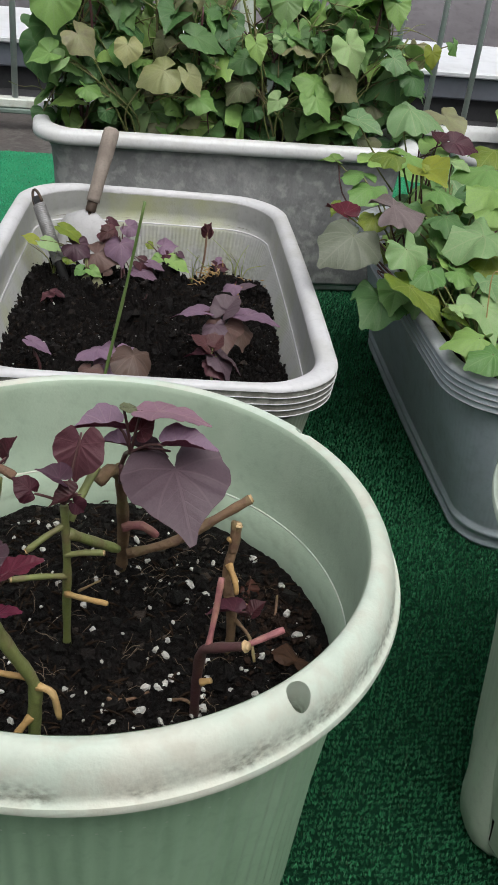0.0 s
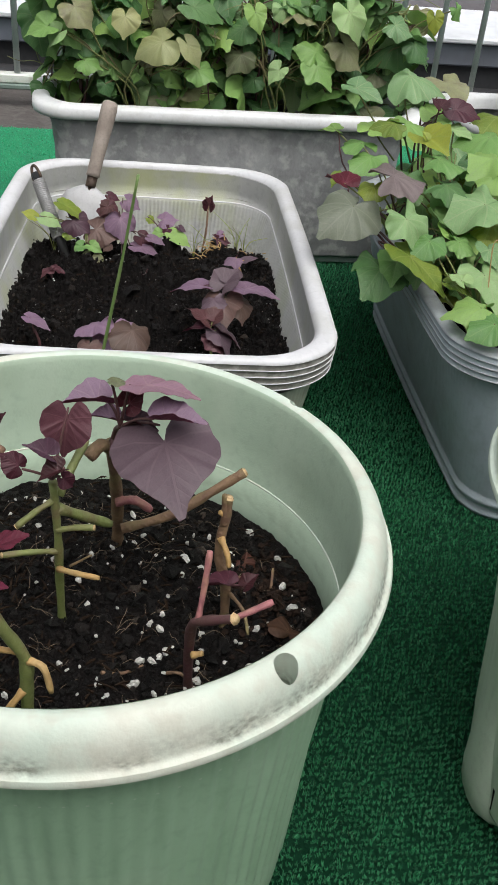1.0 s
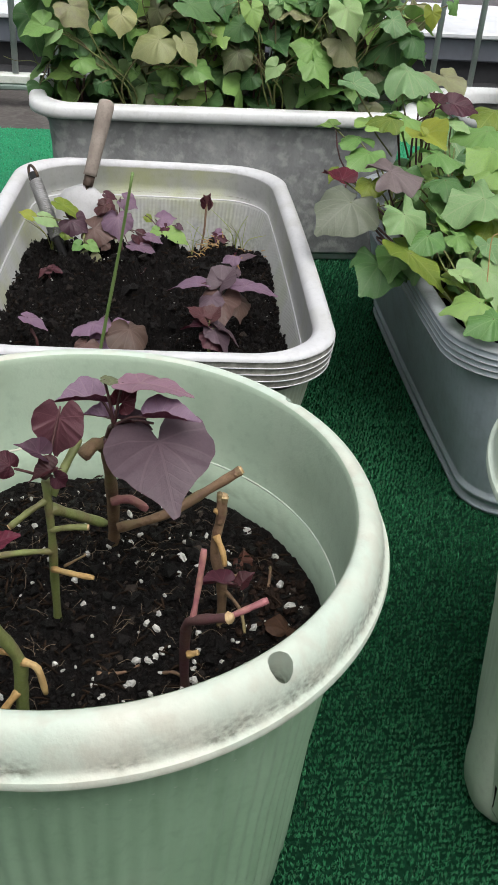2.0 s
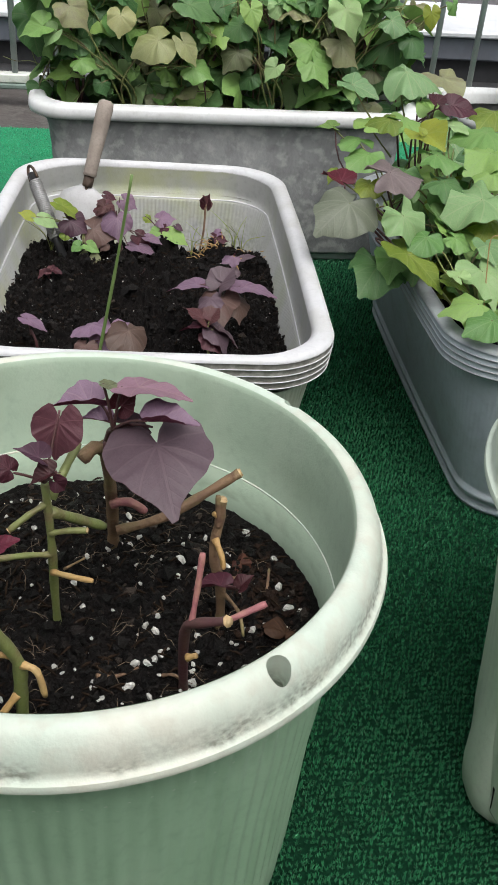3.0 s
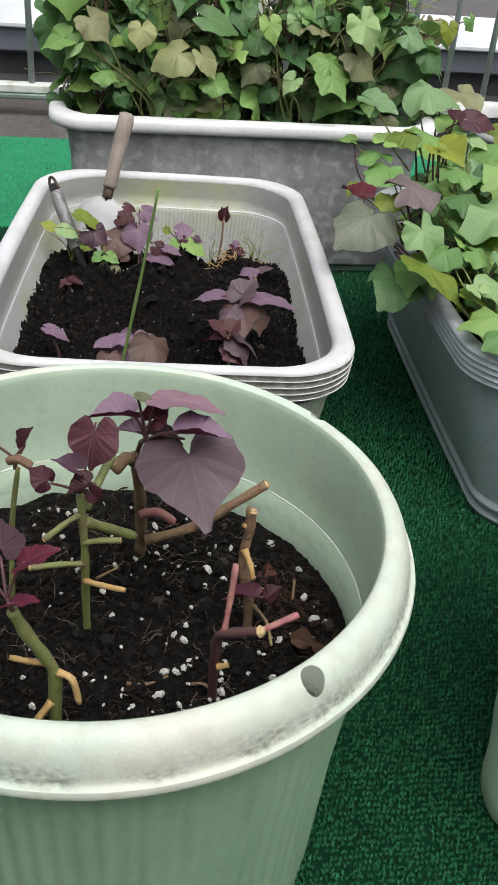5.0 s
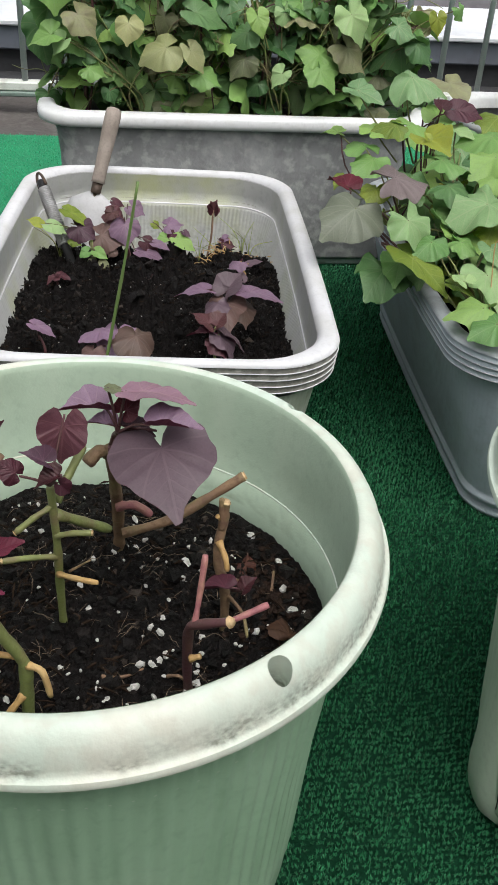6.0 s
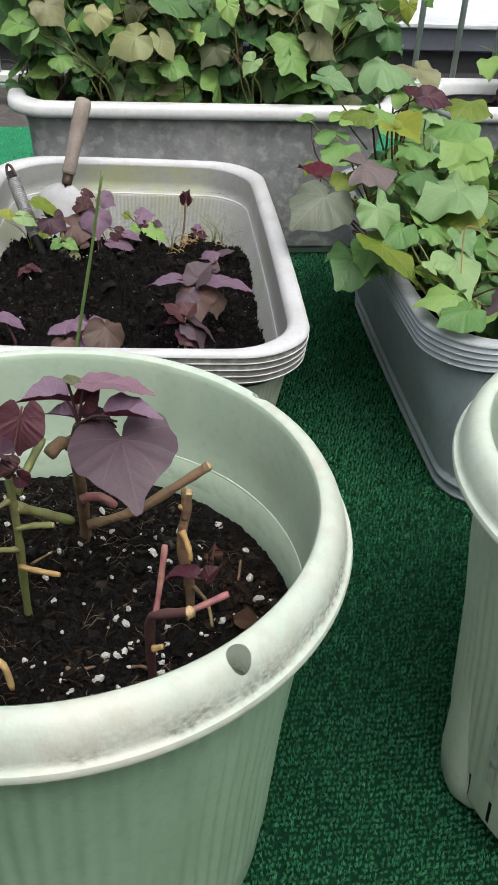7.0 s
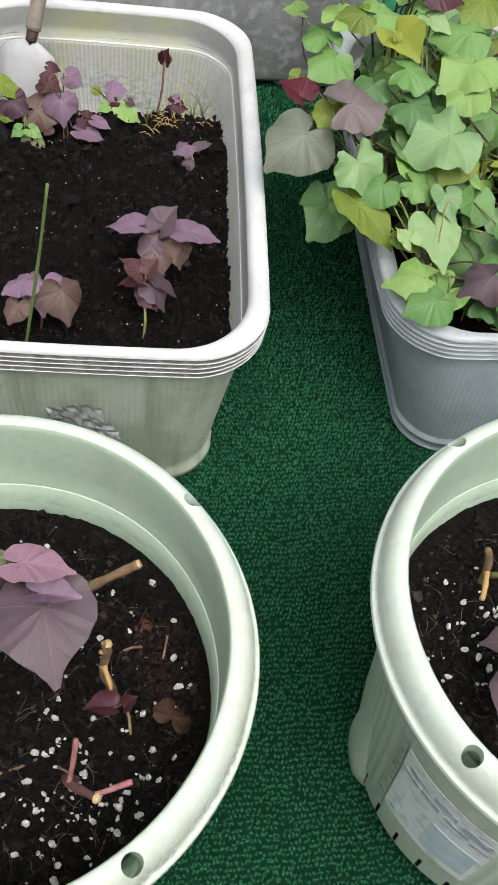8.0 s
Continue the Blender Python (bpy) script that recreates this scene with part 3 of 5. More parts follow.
for x in (-1.0, 0.2, 1.4, 2.6):
    part("foot", Shape().box((x - 0.02, -0.016, -0.012), (x + 0.02, 0.016, 0.033), 0.003), BAR, fence, smooth=False)

# parapet behind the railing: dark kerb, metal fascia, white coping, and the roofs beyond
alone("kerb", Shape().box((-3.0, 2.33, -0.012), (4.0, 2.60, 0.074), 0.006), KERB, "dark weathered concrete kerb behind the railing", kind="structure", smooth=False)
alone("kerb_step", Shape().box((-3.0, 2.20, -0.012), (4.0, 2.328, 0.012), 0.005), KERB, "low dark concrete step at the roof edge", kind="structure", smooth=False)
alone("parapet", Shape().box((-3.0, 2.29, 0.078), (4.0, 2.62, 0.142), 0.005), FASCIA, "blue grey metal parapet fascia", kind="structure", smooth=False)
alone("coping", Shape().box((-3.0, 2.27, 0.144), (4.0, 2.66, 0.160), 0.004), COPING, "white metal coping on the parapet", kind="structure", smooth=False)
alone("wall_outer", sheet(-3.0, 2.36, 4.0, 2.60, -7.0, -0.31), FARWALL, "outer wall of the building", kind="structure", smooth=False)


def far_house(x, y, w, d, top, mat_wall, label):
    ob = thing("house", (x, y, -7.0), label, "building", "houses beyond the roof")
    h = top + 7.0
    part("wall", Shape().box((-w / 2, -d / 2, 0), (w / 2, d / 2, h)), mat_wall, ob, smooth=False)
    part("roof", Shape().rings([[(-w / 2 - .3, -d / 2 - .3, h), (w / 2 + .3, -d / 2 - .3, h), (w / 2 + .3, d / 2 + .3, h), (-w / 2 - .3, d / 2 + .3, h)],
                                [(-w / 2 - .3, -d / 2 - .3, h + .12), (w / 2 + .3, -d / 2 - .3, h + .12), (w / 2 + .3, d / 2 + .3, h + .12), (-w / 2 - .3, d / 2 + .3, h + .12)],
                                [(-w / 2 + .6, -.1, h + 1.1), (w / 2 - .6, -.1, h + 1.1), (w / 2 - .6, .1, h + 1.1), (-w / 2 + .6, .1, h + 1.1)]], True, (True, True)), ROOF, ob, smooth=False)
    for i in range(int(w // 1.6)):
        for z in (1.2, 3.9):
            if z + 1.2 < h:
                win = part("window", Shape().box((-w / 2 + .5 + 1.6 * i, -d / 2 - .05, z), (-w / 2 + 1.5 + 1.6 * i, -d / 2 + .02, z + 1.1)), COPING, ob, smooth=False)
                part("pane", Shape().box((-w / 2 + .56 + 1.6 * i, -d / 2 - .07, z + .06), (-w / 2 + 1.44 + 1.6 * i, -d / 2 - .04, z + 1.04)), FASCIA, win, smooth=False)


far_house(-5.5, 13, 9, 7, -2.6, FARWALL, "plastered house with a dark roof below")
far_house(4.5, 11, 7, 6, -1.9, COPING, "white walled house with a dark roof below")
far_house(14, 16, 8, 8, -2.4, FARWALL, "plastered house with a dark roof, farther off")
far_house(-17, 17, 9, 8, -2.2, COPING, "white walled house with a dark roof, farther off")


# ---- pots ----
def round_pot(x, y, turn, holes, slits, label, wall_mat, rim_mat, inner_mat):
    """A round plastic planter: fluted wall, feet, rolled rim with four holes, a fine line inside."""
    ob = thing("round_planter", (x, y, 0), label, "plant pot", "round planters")
    N = 792

    def ring(r, z, flute=0.0, count=88):
        """Flutes are soft columns with shallow grooves between."""
        out = []
        for j in range(N):
            a = 2 * math.pi * j / N
            d = r + flute * math.cos(count * a)
            out.append((d * math.cos(a), d * math.sin(a), z))
        return out

    body = Shape()
    f = 0.0004 if slits else 0.0010
    flutes = [(0.1628, 0.018, 0), (0.1645, 0.025, 0), (0.1664, 0.052, 0), (0.1667, 0.054, 0.0), (0.1674, 0.058, f), (0.1710, 0.115, f), (0.1751, 0.18, f), (0.1816, 0.240, f), (0.1849, 0.280, f), (0.1864, 0.304, f), (0.1871, 0.308, 0.0), (0.189, 0.337, 0)]
    body.rings([ring(r, z, deep) for r, z, deep in flutes])
    if slits:
        gone = {24 * i + j for i in range(33) for j in (5, 6, 7)}
        body.f = [f for i, f in enumerate(body.f) if not (i // N == 1 and i % N in gone)]
    body.rings([ring(r, 0.0185) for r in (0.1628, 0.05)])
    if slits:
        part("soil_core", Shape().rings([ring(r, z) for r, z in ((0.1631, 0.0188), (0.1654, 0.0540), (0.140, 0.0550))]), SOIL, ob, "dark soil behind the drain slits")
    part("body", body, wall_mat, ob)
    part("inner_wall", Shape().rings([ring(r, z) for r, z in ((0.1876, 0.3640), (0.1868, 0.3625), (0.1862, 0.3590), (0.1857, 0.3520), (0.1848, 0.315), (0.1840, 0.2800), (0.1834, 0.2785), (0.1824, 0.2776), (0.1800, 0.245), (0.165, 0.09), (0.142, 0.055), (0.130, 0.019))]), inner_mat, ob)
    line = Shape().rings([ring(r, z) for r, z in ((0.1841, 0.2802), (0.1833, 0.2800), (0.1829, 0.2793), (0.1834, 0.2784))])
    part("inner_line", line, inner_mat if slits else rim_mat, ob, "pale moulded line round the inside")
    # rim: inner edge, flat rounded top, outer band, thin flared lip, underside
    prof = [(0.1864, 0.3500), (0.1864, 0.3595), (0.1871, 0.3630), (0.1886, 0.3646), (0.1925, 0.3652), (0.1968, 0.3640), (0.2008, 0.3606), (0.2038, 0.3552), (0.2058, 0.3490), (0.2069, 0.3430), (0.2074, 0.3396),
            (0.2088, 0.3380), (0.2110, 0.3371), (0.2119, 0.3348), (0.2115, 0.3320), (0.2094, 0.3308), (0.2010, 0.3322), (0.1880, 0.3362)]
    N = 240
    rim = Shape().rings([ring(r, z) for r, z in prof + [prof[0]]])
    data = rim.mesh("rim")
    bm = bmesh.new()
    bm.from_mesh(data)
    bmesh.ops.remove_doubles(bm, verts=bm.verts, dist=1e-6)
    bmesh.ops.recalc_face_normals(bm, faces=bm.faces)
    bm.to_mesh(data)
    bm.free()
    data.materials.append(rim_mat)
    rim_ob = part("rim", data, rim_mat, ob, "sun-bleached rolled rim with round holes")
    cut = Shape()
    for a in holes:
        cx, cy = 0.1986 * math.cos(radians(a)), 0.1986 * math.sin(radians(a))
        tilt = Vector((0.24 * math.cos(radians(a)), 0.24 * math.sin(radians(a)), 1.0)) * 0.03
        mid = Vector((cx, cy, 0.3615))
        cut.tube([mid - tilt, mid + tilt], 0.0076, 28)
    cutter = new("cutter", cut.mesh("cutter"))
    cutter.parent = ob
    mod = rim_ob.modifiers.new("holes", "BOOLEAN")
    mod.object, mod.operation, mod.solver = cutter, "DIFFERENCE", "EXACT"
    bpy.context.view_layer.update()
    graph = bpy.context.evaluated_depsgraph_get()
    done = bpy.data.meshes.new_from_object(rim_ob.evaluated_get(graph))
    rim_ob.modifiers.clear()
    rim_ob.data = done
    done.polygons.foreach_set("use_smooth", [True] * len(done.polygons))
    done.set_sharp_from_angle(angle=radians(40))
    bpy.data.objects.remove(cutter)
    # feet: tall bulging ones under the pale pot, low ones under the other
    shape = ((0.1455, 0.002), (0.1669, 0.0), (0.1713, 0.006), (0.1734, 0.03), (0.1732, 0.060), (0.1725, 0.100), (0.1722, 0.150), (0.1723, 0.200)) if slits else ((0.1455, 0.002), (0.1610, 0.0), (0.1650, 0.006), (0.1652, 0.03), (0.1634, 0.055), (0.1582, 0.075))
    for i in range(4):
        a0 = radians(turn + 90 * i)
        foot = Shape()
        rows = []
        for r, z in shape:
            rows.append([((r - 0.022 * u ** 4) * math.cos(a0 + u * 0.26), (r - 0.022 * u ** 4) * math.sin(a0 + u * 0.26), z) for u in (-1, -0.8, -0.5, -0.2, 0.2, 0.5, 0.8, 1)])
        foot.rings(rows, False)
        part("foot", foot, wall_mat, ob)
    return ob


def lumps(shape, spots, size, rnd, squash=0.7):
    """Small irregular grains, joined into one mesh."""
    for p in spots:
        r = size * (0.30 + 2.0 * rnd.random() ** 3.5)
        k = len(shape.v)
        turn = Euler((rnd.uniform(0, 6), rnd.uniform(0, 6), rnd.uniform(0, 6))).to_matrix()
        for d in ((1, 0, 0), (-1, 0, 0), (0, 1, 0), (0, -1, 0), (0, 0, 1), (0, 0, -1), (.62, .62, .3), (-.6, .6, -.35)):
            q = turn @ (Vector(d) * r * rnd.uniform(0.65, 1.15))
            shape.v.append((p[0] + q.x, p[1] + q.y, p[2] + q.z * squash))
        for f in ((0, 6, 4), (6, 2, 4), (2, 1, 4), (1, 3, 4), (3, 0, 4), (0, 3, 5), (3, 1, 5), (1, 7, 5), (7, 2, 5), (2, 0, 5), (0, 2, 6), (1, 2, 7)):
            shape.f.append(tuple(k + i for i in f))
    return shape


def soil(outline, height, loc, label, seed, grains=900, crumb=0.0022, rough=1.0, clod=1.9):
    """A bed of soil within an outline, uneven, with crumbs."""
    rnd = random.Random(seed)
    ob = thing("soil", loc, label, "soil", "", "stuff")
    n, bed, rings = len(outline), Shape(), []

    def top(x, y):
        q = Vector((x + loc[0], y + loc[1], seed))
        lump = 0.0075 * abs(noise.noise(q * 55)) + 0.0065 * abs(noise.noise(q * 120 + Vector((3, 1, 7)))) + 0.0040 * abs(noise.noise(q * 260))
        return height(x, y) + rough * (lump - 0.005 + 0.0070 * noise.noise(q * 24) + 0.0016 * noise.noise(q * 520))

    steps = 110 if n > 300 else 57
    for k in range(1, steps + 1):
        f = (k / steps) ** 0.7
        calm = min(1.0, (1.0 - f) / 0.09)
        rings.append([(x * f, y * f, height(x * f, y * f) + (0.5 + 0.5 * calm) * (top(x * f, y * f) - height(x * f, y * f))) for x, y in outline])
    bed.rings(rings, True, (True, False))
    part("bed", bed, SOIL, ob)
    spots = []
    while len(spots) < grains:
        x, y = outline[rnd.randrange(n)]
        f = rnd.random() ** 0.5 * 0.965
        spots.append((x * f, y * f, top(x * f, y * f) + 0.0006))
    part("crumbs", lumps(Shape(), spots, crumb, rnd, 0.9), CRUMB, ob, smooth=False)
    part("clods", lumps(Shape(), [(x, y, z + 0.0008) for x, y, z in spots[5::14]], crumb * clod, rnd, 0.85), CRUMB, ob, "larger clods of soil", smooth=False)
    chips = Shape()
    for x, y, z in spots[::24]:
        a, size = rnd.uniform(0, 6.283), rnd.uniform(0.0025, 0.0075)
        d = Vector((math.cos(a), math.sin(a), rnd.uniform(-0.25, 0.45))) * size
        chips.tube([Vector((x, y, z + 0.0014)) - d, Vector((x, y, z + 0.0022)), Vector((x, y, z + 0.0014)) + d], [0.0003, rnd.uniform(0.0005, 0.0012), 0.0004], 4)
    part("bark_chips", chips, BARK, ob, "brown bark chips and fibres", smooth=False)
    return ob, top


def circle(r, n=160):
    return [(r * math.cos(2 * math.pi * j / n), r * math.sin(2 * math.pi * j / n)) for j in range(n)]


LEAN, POT_X, POT_Y = (-0.049, -0.0036, 0), -0.0218, -0.0176
PALE_LEAN, PX, PY = (-0.060, 0.004, 0), 0.4905, -0.0160
pot = round_pot(POT_X, POT_Y, 20, (-55.0, 33.8, 124.5, 213.5), False, "mint green round plastic planter with a bleached rim", MINT, MINT_RIM, MINT_INNER)
pot_pale = round_pot(PX, PY, 176, (214.2, 125.9, 36, 306), True, "pale mint round plastic planter with a faded sticker", MINT_PALE, MINT_PALE_RIM, MINT_INNER)
bed, pot_bed = soil(circle(0.1803, 420), lambda x, y: 0.2600 - 0.48 * (x * x + y * y), (POT_X, POT_Y, 0.004), "dark crumbly potting soil with perlite", 3, 14000, 0.0019)
bed_pale, pale_top = soil(circle(0.1803, 420), lambda x, y: 0.2590 - 0.30 * (x * x + y * y), (PX, PY, 0.004), "dark potting soil with perlite and roots", 4, 9000, 0.0019)
# both pots stand a little askew on the soft turf
for ob, askew in ((pot, LEAN), (bed, LEAN), (pot_pale, PALE_LEAN), (bed_pale, PALE_LEAN)):
    ob.rotation_euler = askew
    ob.location.z = 0.004


def pot_top(x, y):
    """Height of the mint pot's soil at a place of the plan."""
    z = 0.26
    u, v = x - POT_X - LEAN[1] * z, y - POT_Y + LEAN[0] * z
    return 0.004 + pot_bed(u, v) - LEAN[1] * u + LEAN[0] * v


def grains(spots, size, rnd):
    """Angular, slightly long grains, joined into one mesh."""
    shape = Shape()
    for p in spots:
        r = size * (0.45 + 1.15 * rnd.random() ** 1.6)
        k = len(shape.v)
        turn = Euler((rnd.uniform(0, 6), rnd.uniform(0, 6), rnd.uniform(0, 6))).to_matrix()
        long = rnd.uniform(1.0, 1.7)
        for up, wide in ((-0.8, 0.55), (0.1, 1.0), (0.75, 0.6)):
            for c in range(5):
                a = 1.2566 * c + rnd.uniform(-0.35, 0.35)
                w = wide * rnd.uniform(0.75, 1.15)
                q = turn @ (Vector((w * math.cos(a), w * math.sin(a), up * long + rnd.uniform(-0.15, 0.15))) * r)
                shape.v.append((p[0] + q.x, p[1] + q.y, p[2] + q.z))
        for row in (0, 5):
            for c in range(5):
                shape.f.append((k + row + c, k + row + (c + 1) % 5, k + row + 5 + (c + 1) % 5, k + row + 5 + c))
        shape.f.append(tuple(k + c for c in (4, 3, 2, 1, 0)))
        shape.f.append(tuple(k + 10 + c for c in range(5)))
    return shape


def perlite(x, y, lean, top, label, seed, count, focus):
    rnd = random.Random(seed)
    spots = []
    while len(spots) < count:
        if rnd.random() < 0.45:
            px, py = rnd.gauss(focus[0], 0.040), rnd.gauss(focus[1], 0.028)
        else:
            a, r = rnd.uniform(0, 6.283), 0.166 * rnd.random() ** 0.5
            px, py = r * math.cos(a), r * math.sin(a)
        if px * px + py * py < 0.0275:
            spots.append((px, py, top(px, py) + 0.0022))
    alone("perlite", grains(spots, 0.0021, rnd), PERLITE, label, "perlite", "stuff", smooth=False, loc=(x, y, 0.004)).rotation_euler = lean
    dust = []
    while len(dust) < 420:
        a, r = rnd.uniform(0, 6.283), 0.168 * rnd.random() ** 0.5
        dust.append((r * math.cos(a), r * math.sin(a), top(r * math.cos(a), r * math.sin(a)) + 0.0012))
    alone("perlite_dust", lumps(Shape(), dust, 0.0005, rnd), PERLITE, "fine pale perlite dust on dark soil", "perlite", "stuff", loc=(x, y, 0.004)).rotation_euler = lean
    strands = Shape()
    for _ in range(240):
        a, r = rnd.uniform(0, 6.283), 0.155 * rnd.random() ** 0.5
        p = Vector((r * math.cos(a), r * math.sin(a), 0))
        d, pts = rnd.uniform(0, 6.283), []
        for k in range(5):
            pts.append((p.x, p.y, top(p.x, p.y) + 0.0016 + 0.002 * math.sin(k * 0.6)))
            d += rnd.uniform(-0.35, 0.35)
            p = p + Vector((math.cos(d), math.sin(d), 0)) * rnd.uniform(0.002, 0.006)
            if p.length > 0.166:
                break
        if len(pts) > 2:
            strands.tube(pts, 0.00018, 4)
    alone("root_fibres", strands, ROOT, "fine dry root fibres on the soil", "roots", "stuff", loc=(x, y, 0.004)).rotation_euler = lean


perlite(POT_X, POT_Y, LEAN, pot_bed, "white perlite grains on dark soil", 11, 230, (0.06, -0.095))
perlite(PX, PY, PALE_LEAN, pale_top, "white perlite grains on dark soil", 12, 120, (-0.08, 0.02))

# the faded sticker on the pale pot, with bars for its print
sticker = thing("sticker", (PX, PY, 0.004), "faded blue white paper sticker with worn print", "sticker")
sticker.rotation_euler = PALE_LEAN


def wrap(a0, a1, z0, z1, lift, n=14):
    """A patch that follows the pale pot's wall; angles in degrees."""
    rows = []
    for k in range(11):
        z = z0 + (z1 - z0) * k / 10
        r = float(np.interp(z, (0.058, 0.115, 0.18, 0.240, 0.280), (0.1674, 0.1710, 0.1751, 0.1816, 0.1849))) + lift
        rows.append([(r * math.cos(radians(a0 + (a1 - a0) * j / n)), r * math.sin(radians(a0 + (a1 - a0) * j / n)), z) for j in range(n + 1)])
    return Shape().rings(rows, False)


def plate(name, a0, a1, z0, z1, lift, mat, parent, label=""):
    ob = part(name, wrap(a0, a1, z0, z1, lift), mat, parent, label, smooth=False)
    m = ob.modifiers.new("thick", "SOLIDIFY")
    m.thickness, m.offset = 0.0004, 1.0
    return ob


plate("paper", 200.4, 233.6, 0.088, 0.241, 0.0016, STICKER, sticker)
plate("glue_edge", 196.8, 199.8, 0.074, 0.245, 0.0022, GLUE, sticker, "grimy raised glue strip")
for a0, a1, z0, z1 in ((201.5, 208, 0.196, 0.204), (203, 211, 0.210, 0.219), (209, 216, 0.196, 0.206), (213, 221, 0.212, 0.224), (218, 226, 0.196, 0.204), (223, 232, 0.206, 0.222), (227, 232.5, 0.190, 0.197), (202, 206, 0.096, 0.102)):
    plate("print_bar", a0, a1, z0, z1, 0.0021, INK, sticker)
plate("picture", 216, 232, 0.104, 0.166, 0.0021, PICTURE, sticker, "faded blue printed picture")


# ---- long planters ----
def long_planter(loc, half, label, body_mat, rim_mat, groove_mat, foot_in, inner_mat, tall, slope, wide_foot, stepped, bow, taper):
    """A deep oblong plastic planter: rolled rim, four ridges under it, ribbed tapering body, line inside."""
    ob = thing("long_planter", loc, label, "planter", "oblong planters")
    A, B = half
    H, front = 0.240, 0.70

    def ring(in_x, in_y, z, r=0.075, rib=0.0):
        pts = [(x * (1 + taper * y / B), y) for x, y in oblong(A - in_x, B - in_y, r, 1120, bow)]
        if rib:
            pts = [(x * (1 + rib * (0, 1, 0, -1)[j % 4] / math.hypot(x, y)), y * (1 + rib * (0, 1, 0, -1)[j % 4] / math.hypot(x, y))) for j, (x, y) in enumerate(pts)]
        return [(x, y, z * tall * (1 - slope * y)) for x, y in pts]

    body = Shape()
    k = foot_in
    w = wide_foot
    low = [ring(w + 0.030, 0.040, 0.0, 0.05), ring(w, k, 0.0, 0.06)]
    if stepped:
        low += [ring(w - 0.003, k - 0.003, 0.008, 0.06), ring(w + 0.001, k + 0.001, 0.011, 0.06), ring(w + 0.0005, k + 0.0005, 0.017, 0.06), ring(w - 0.0035, k - 0.0035, 0.020, 0.06), ring(w - 0.004, k - 0.004, 0.026, 0.06), ring(w - 0.001, k - 0.001, 0.029, 0.06)]
    else:
        low += [ring(w - 0.004, k - 0.004, 0.003, 0.06), ring(w - 0.004, k - 0.004, 0.014, 0.06), ring(w - 0.001, k - 0.001, 0.0165, 0.06)]
    body.rings(low + [ring(w - 0.002, k - 0.002, 0.034, 0.06, 0.0003 if stepped else 0.0005), ring(0.021, 0.012, 0.184, 0.07, 0.0003 if stepped else 0.0005), ring(0.019, 0.011, 0.196, 0.07)])
    part("body", body, body_mat, ob)
    body = Shape()
    body.rings([ring(0.0221, 0.0221 * front, 0.2320, 0.078), ring(0.0219, 0.0219 * front, 0.2220, 0.078), ring(0.0220, 0.0220 * front, 0.2065, 0.078), ring(0.0226, 0.0222 * front, 0.1985, 0.072), ring(0.0245, 0.0225, 0.1875, 0.065), ring(0.0265, 0.0245, 0.1855, 0.065), ring(0.0275, 0.0255, 0.182, 0.065, 0.0009), ring(0.070, 0.034, 0.03, 0.05, 0.0009), ring(0.12, 0.09, 0.012, 0.04)])
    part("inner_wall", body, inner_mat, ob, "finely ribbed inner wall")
    part("inner_line", Shape().rings([ring(0.0238, 0.0218, 0.1885, 0.066), ring(0.0252, 0.0232, 0.1884, 0.066), ring(0.0258, 0.0238, 0.1868, 0.066), ring(0.0245, 0.0225, 0.1858, 0.066)]), rim_mat, ob, "pale moulded line round the inside")
    top = [(0.0222, 0.2310), (0.0216, 0.2335), (0.0190, 0.2375), (0.0150, H), (0.0080, H), (0.0035, 0.2392), (0.0008, 0.2372), (0.0, 0.2350)]
    part("rim", Shape().rings([ring(i, i * front, z, 0.078) for i, z in top]), rim_mat, ob, "broad rolled rim")
    z, step = 0.2350, 0.0078 if stepped else 0.0073
    for n in range(4):
        i, e = 0.0007 * n, step - 0.0012
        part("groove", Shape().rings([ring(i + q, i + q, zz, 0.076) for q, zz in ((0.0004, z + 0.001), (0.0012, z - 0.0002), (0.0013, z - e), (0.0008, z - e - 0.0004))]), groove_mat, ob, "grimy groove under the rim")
        part("ridge", Shape().rings([ring(i + q, i + q, zz, 0.076) for q, zz in ((0.0014, z - e), (0.0007, z - e - 0.0002), (0.0004, z - e - 0.0006), (0.0007, z - e - 0.0010), (0.0020, z - step))]), rim_mat, ob)
        z -= step
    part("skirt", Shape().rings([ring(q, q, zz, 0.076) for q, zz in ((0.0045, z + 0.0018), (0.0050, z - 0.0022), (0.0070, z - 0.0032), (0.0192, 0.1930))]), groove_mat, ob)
    return ob


WX, WY, WTURN = 0.0445, 0.661, -0.066
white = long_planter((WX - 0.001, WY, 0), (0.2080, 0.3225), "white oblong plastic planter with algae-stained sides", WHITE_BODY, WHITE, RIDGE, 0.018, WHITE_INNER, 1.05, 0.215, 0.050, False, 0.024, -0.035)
white.rotation_euler = (0, 0, WTURN)
GX, GY = 0.594, 0.675
long_planter((GX, GY, 0), (0.2125, 0.306), "slate grey oblong plastic planter with a dusty rim", GREY, GREY_RIM, GREY, 0.015, GREY_RIM, 1.0, 0.14, 0.060, True, 0.022, 0.0)
bed_white, white_top = soil([(x * (1 - 0.035 * y / 0.294), y) for x, y in oblong(0.180, 0.294, 0.055, 560, 0.024)], lambda x, y: 0.168 - 0.035 * y - 4.2 * max(0, y - 0.13) ** 2 + 0.016 * math.exp(-((x + 0.03) ** 2 + (y - 0.06) ** 2) / 0.008) - 0.030 * math.exp(-((x + 0.088) ** 2 + (y - 0.262) ** 2) / 0.0012), (WX, WY, 0), "dark moist lumpy soil", 5, 20000, 0.0018, 2.7, 2.4)
bed_white.rotation_euler = (0, 0, WTURN)
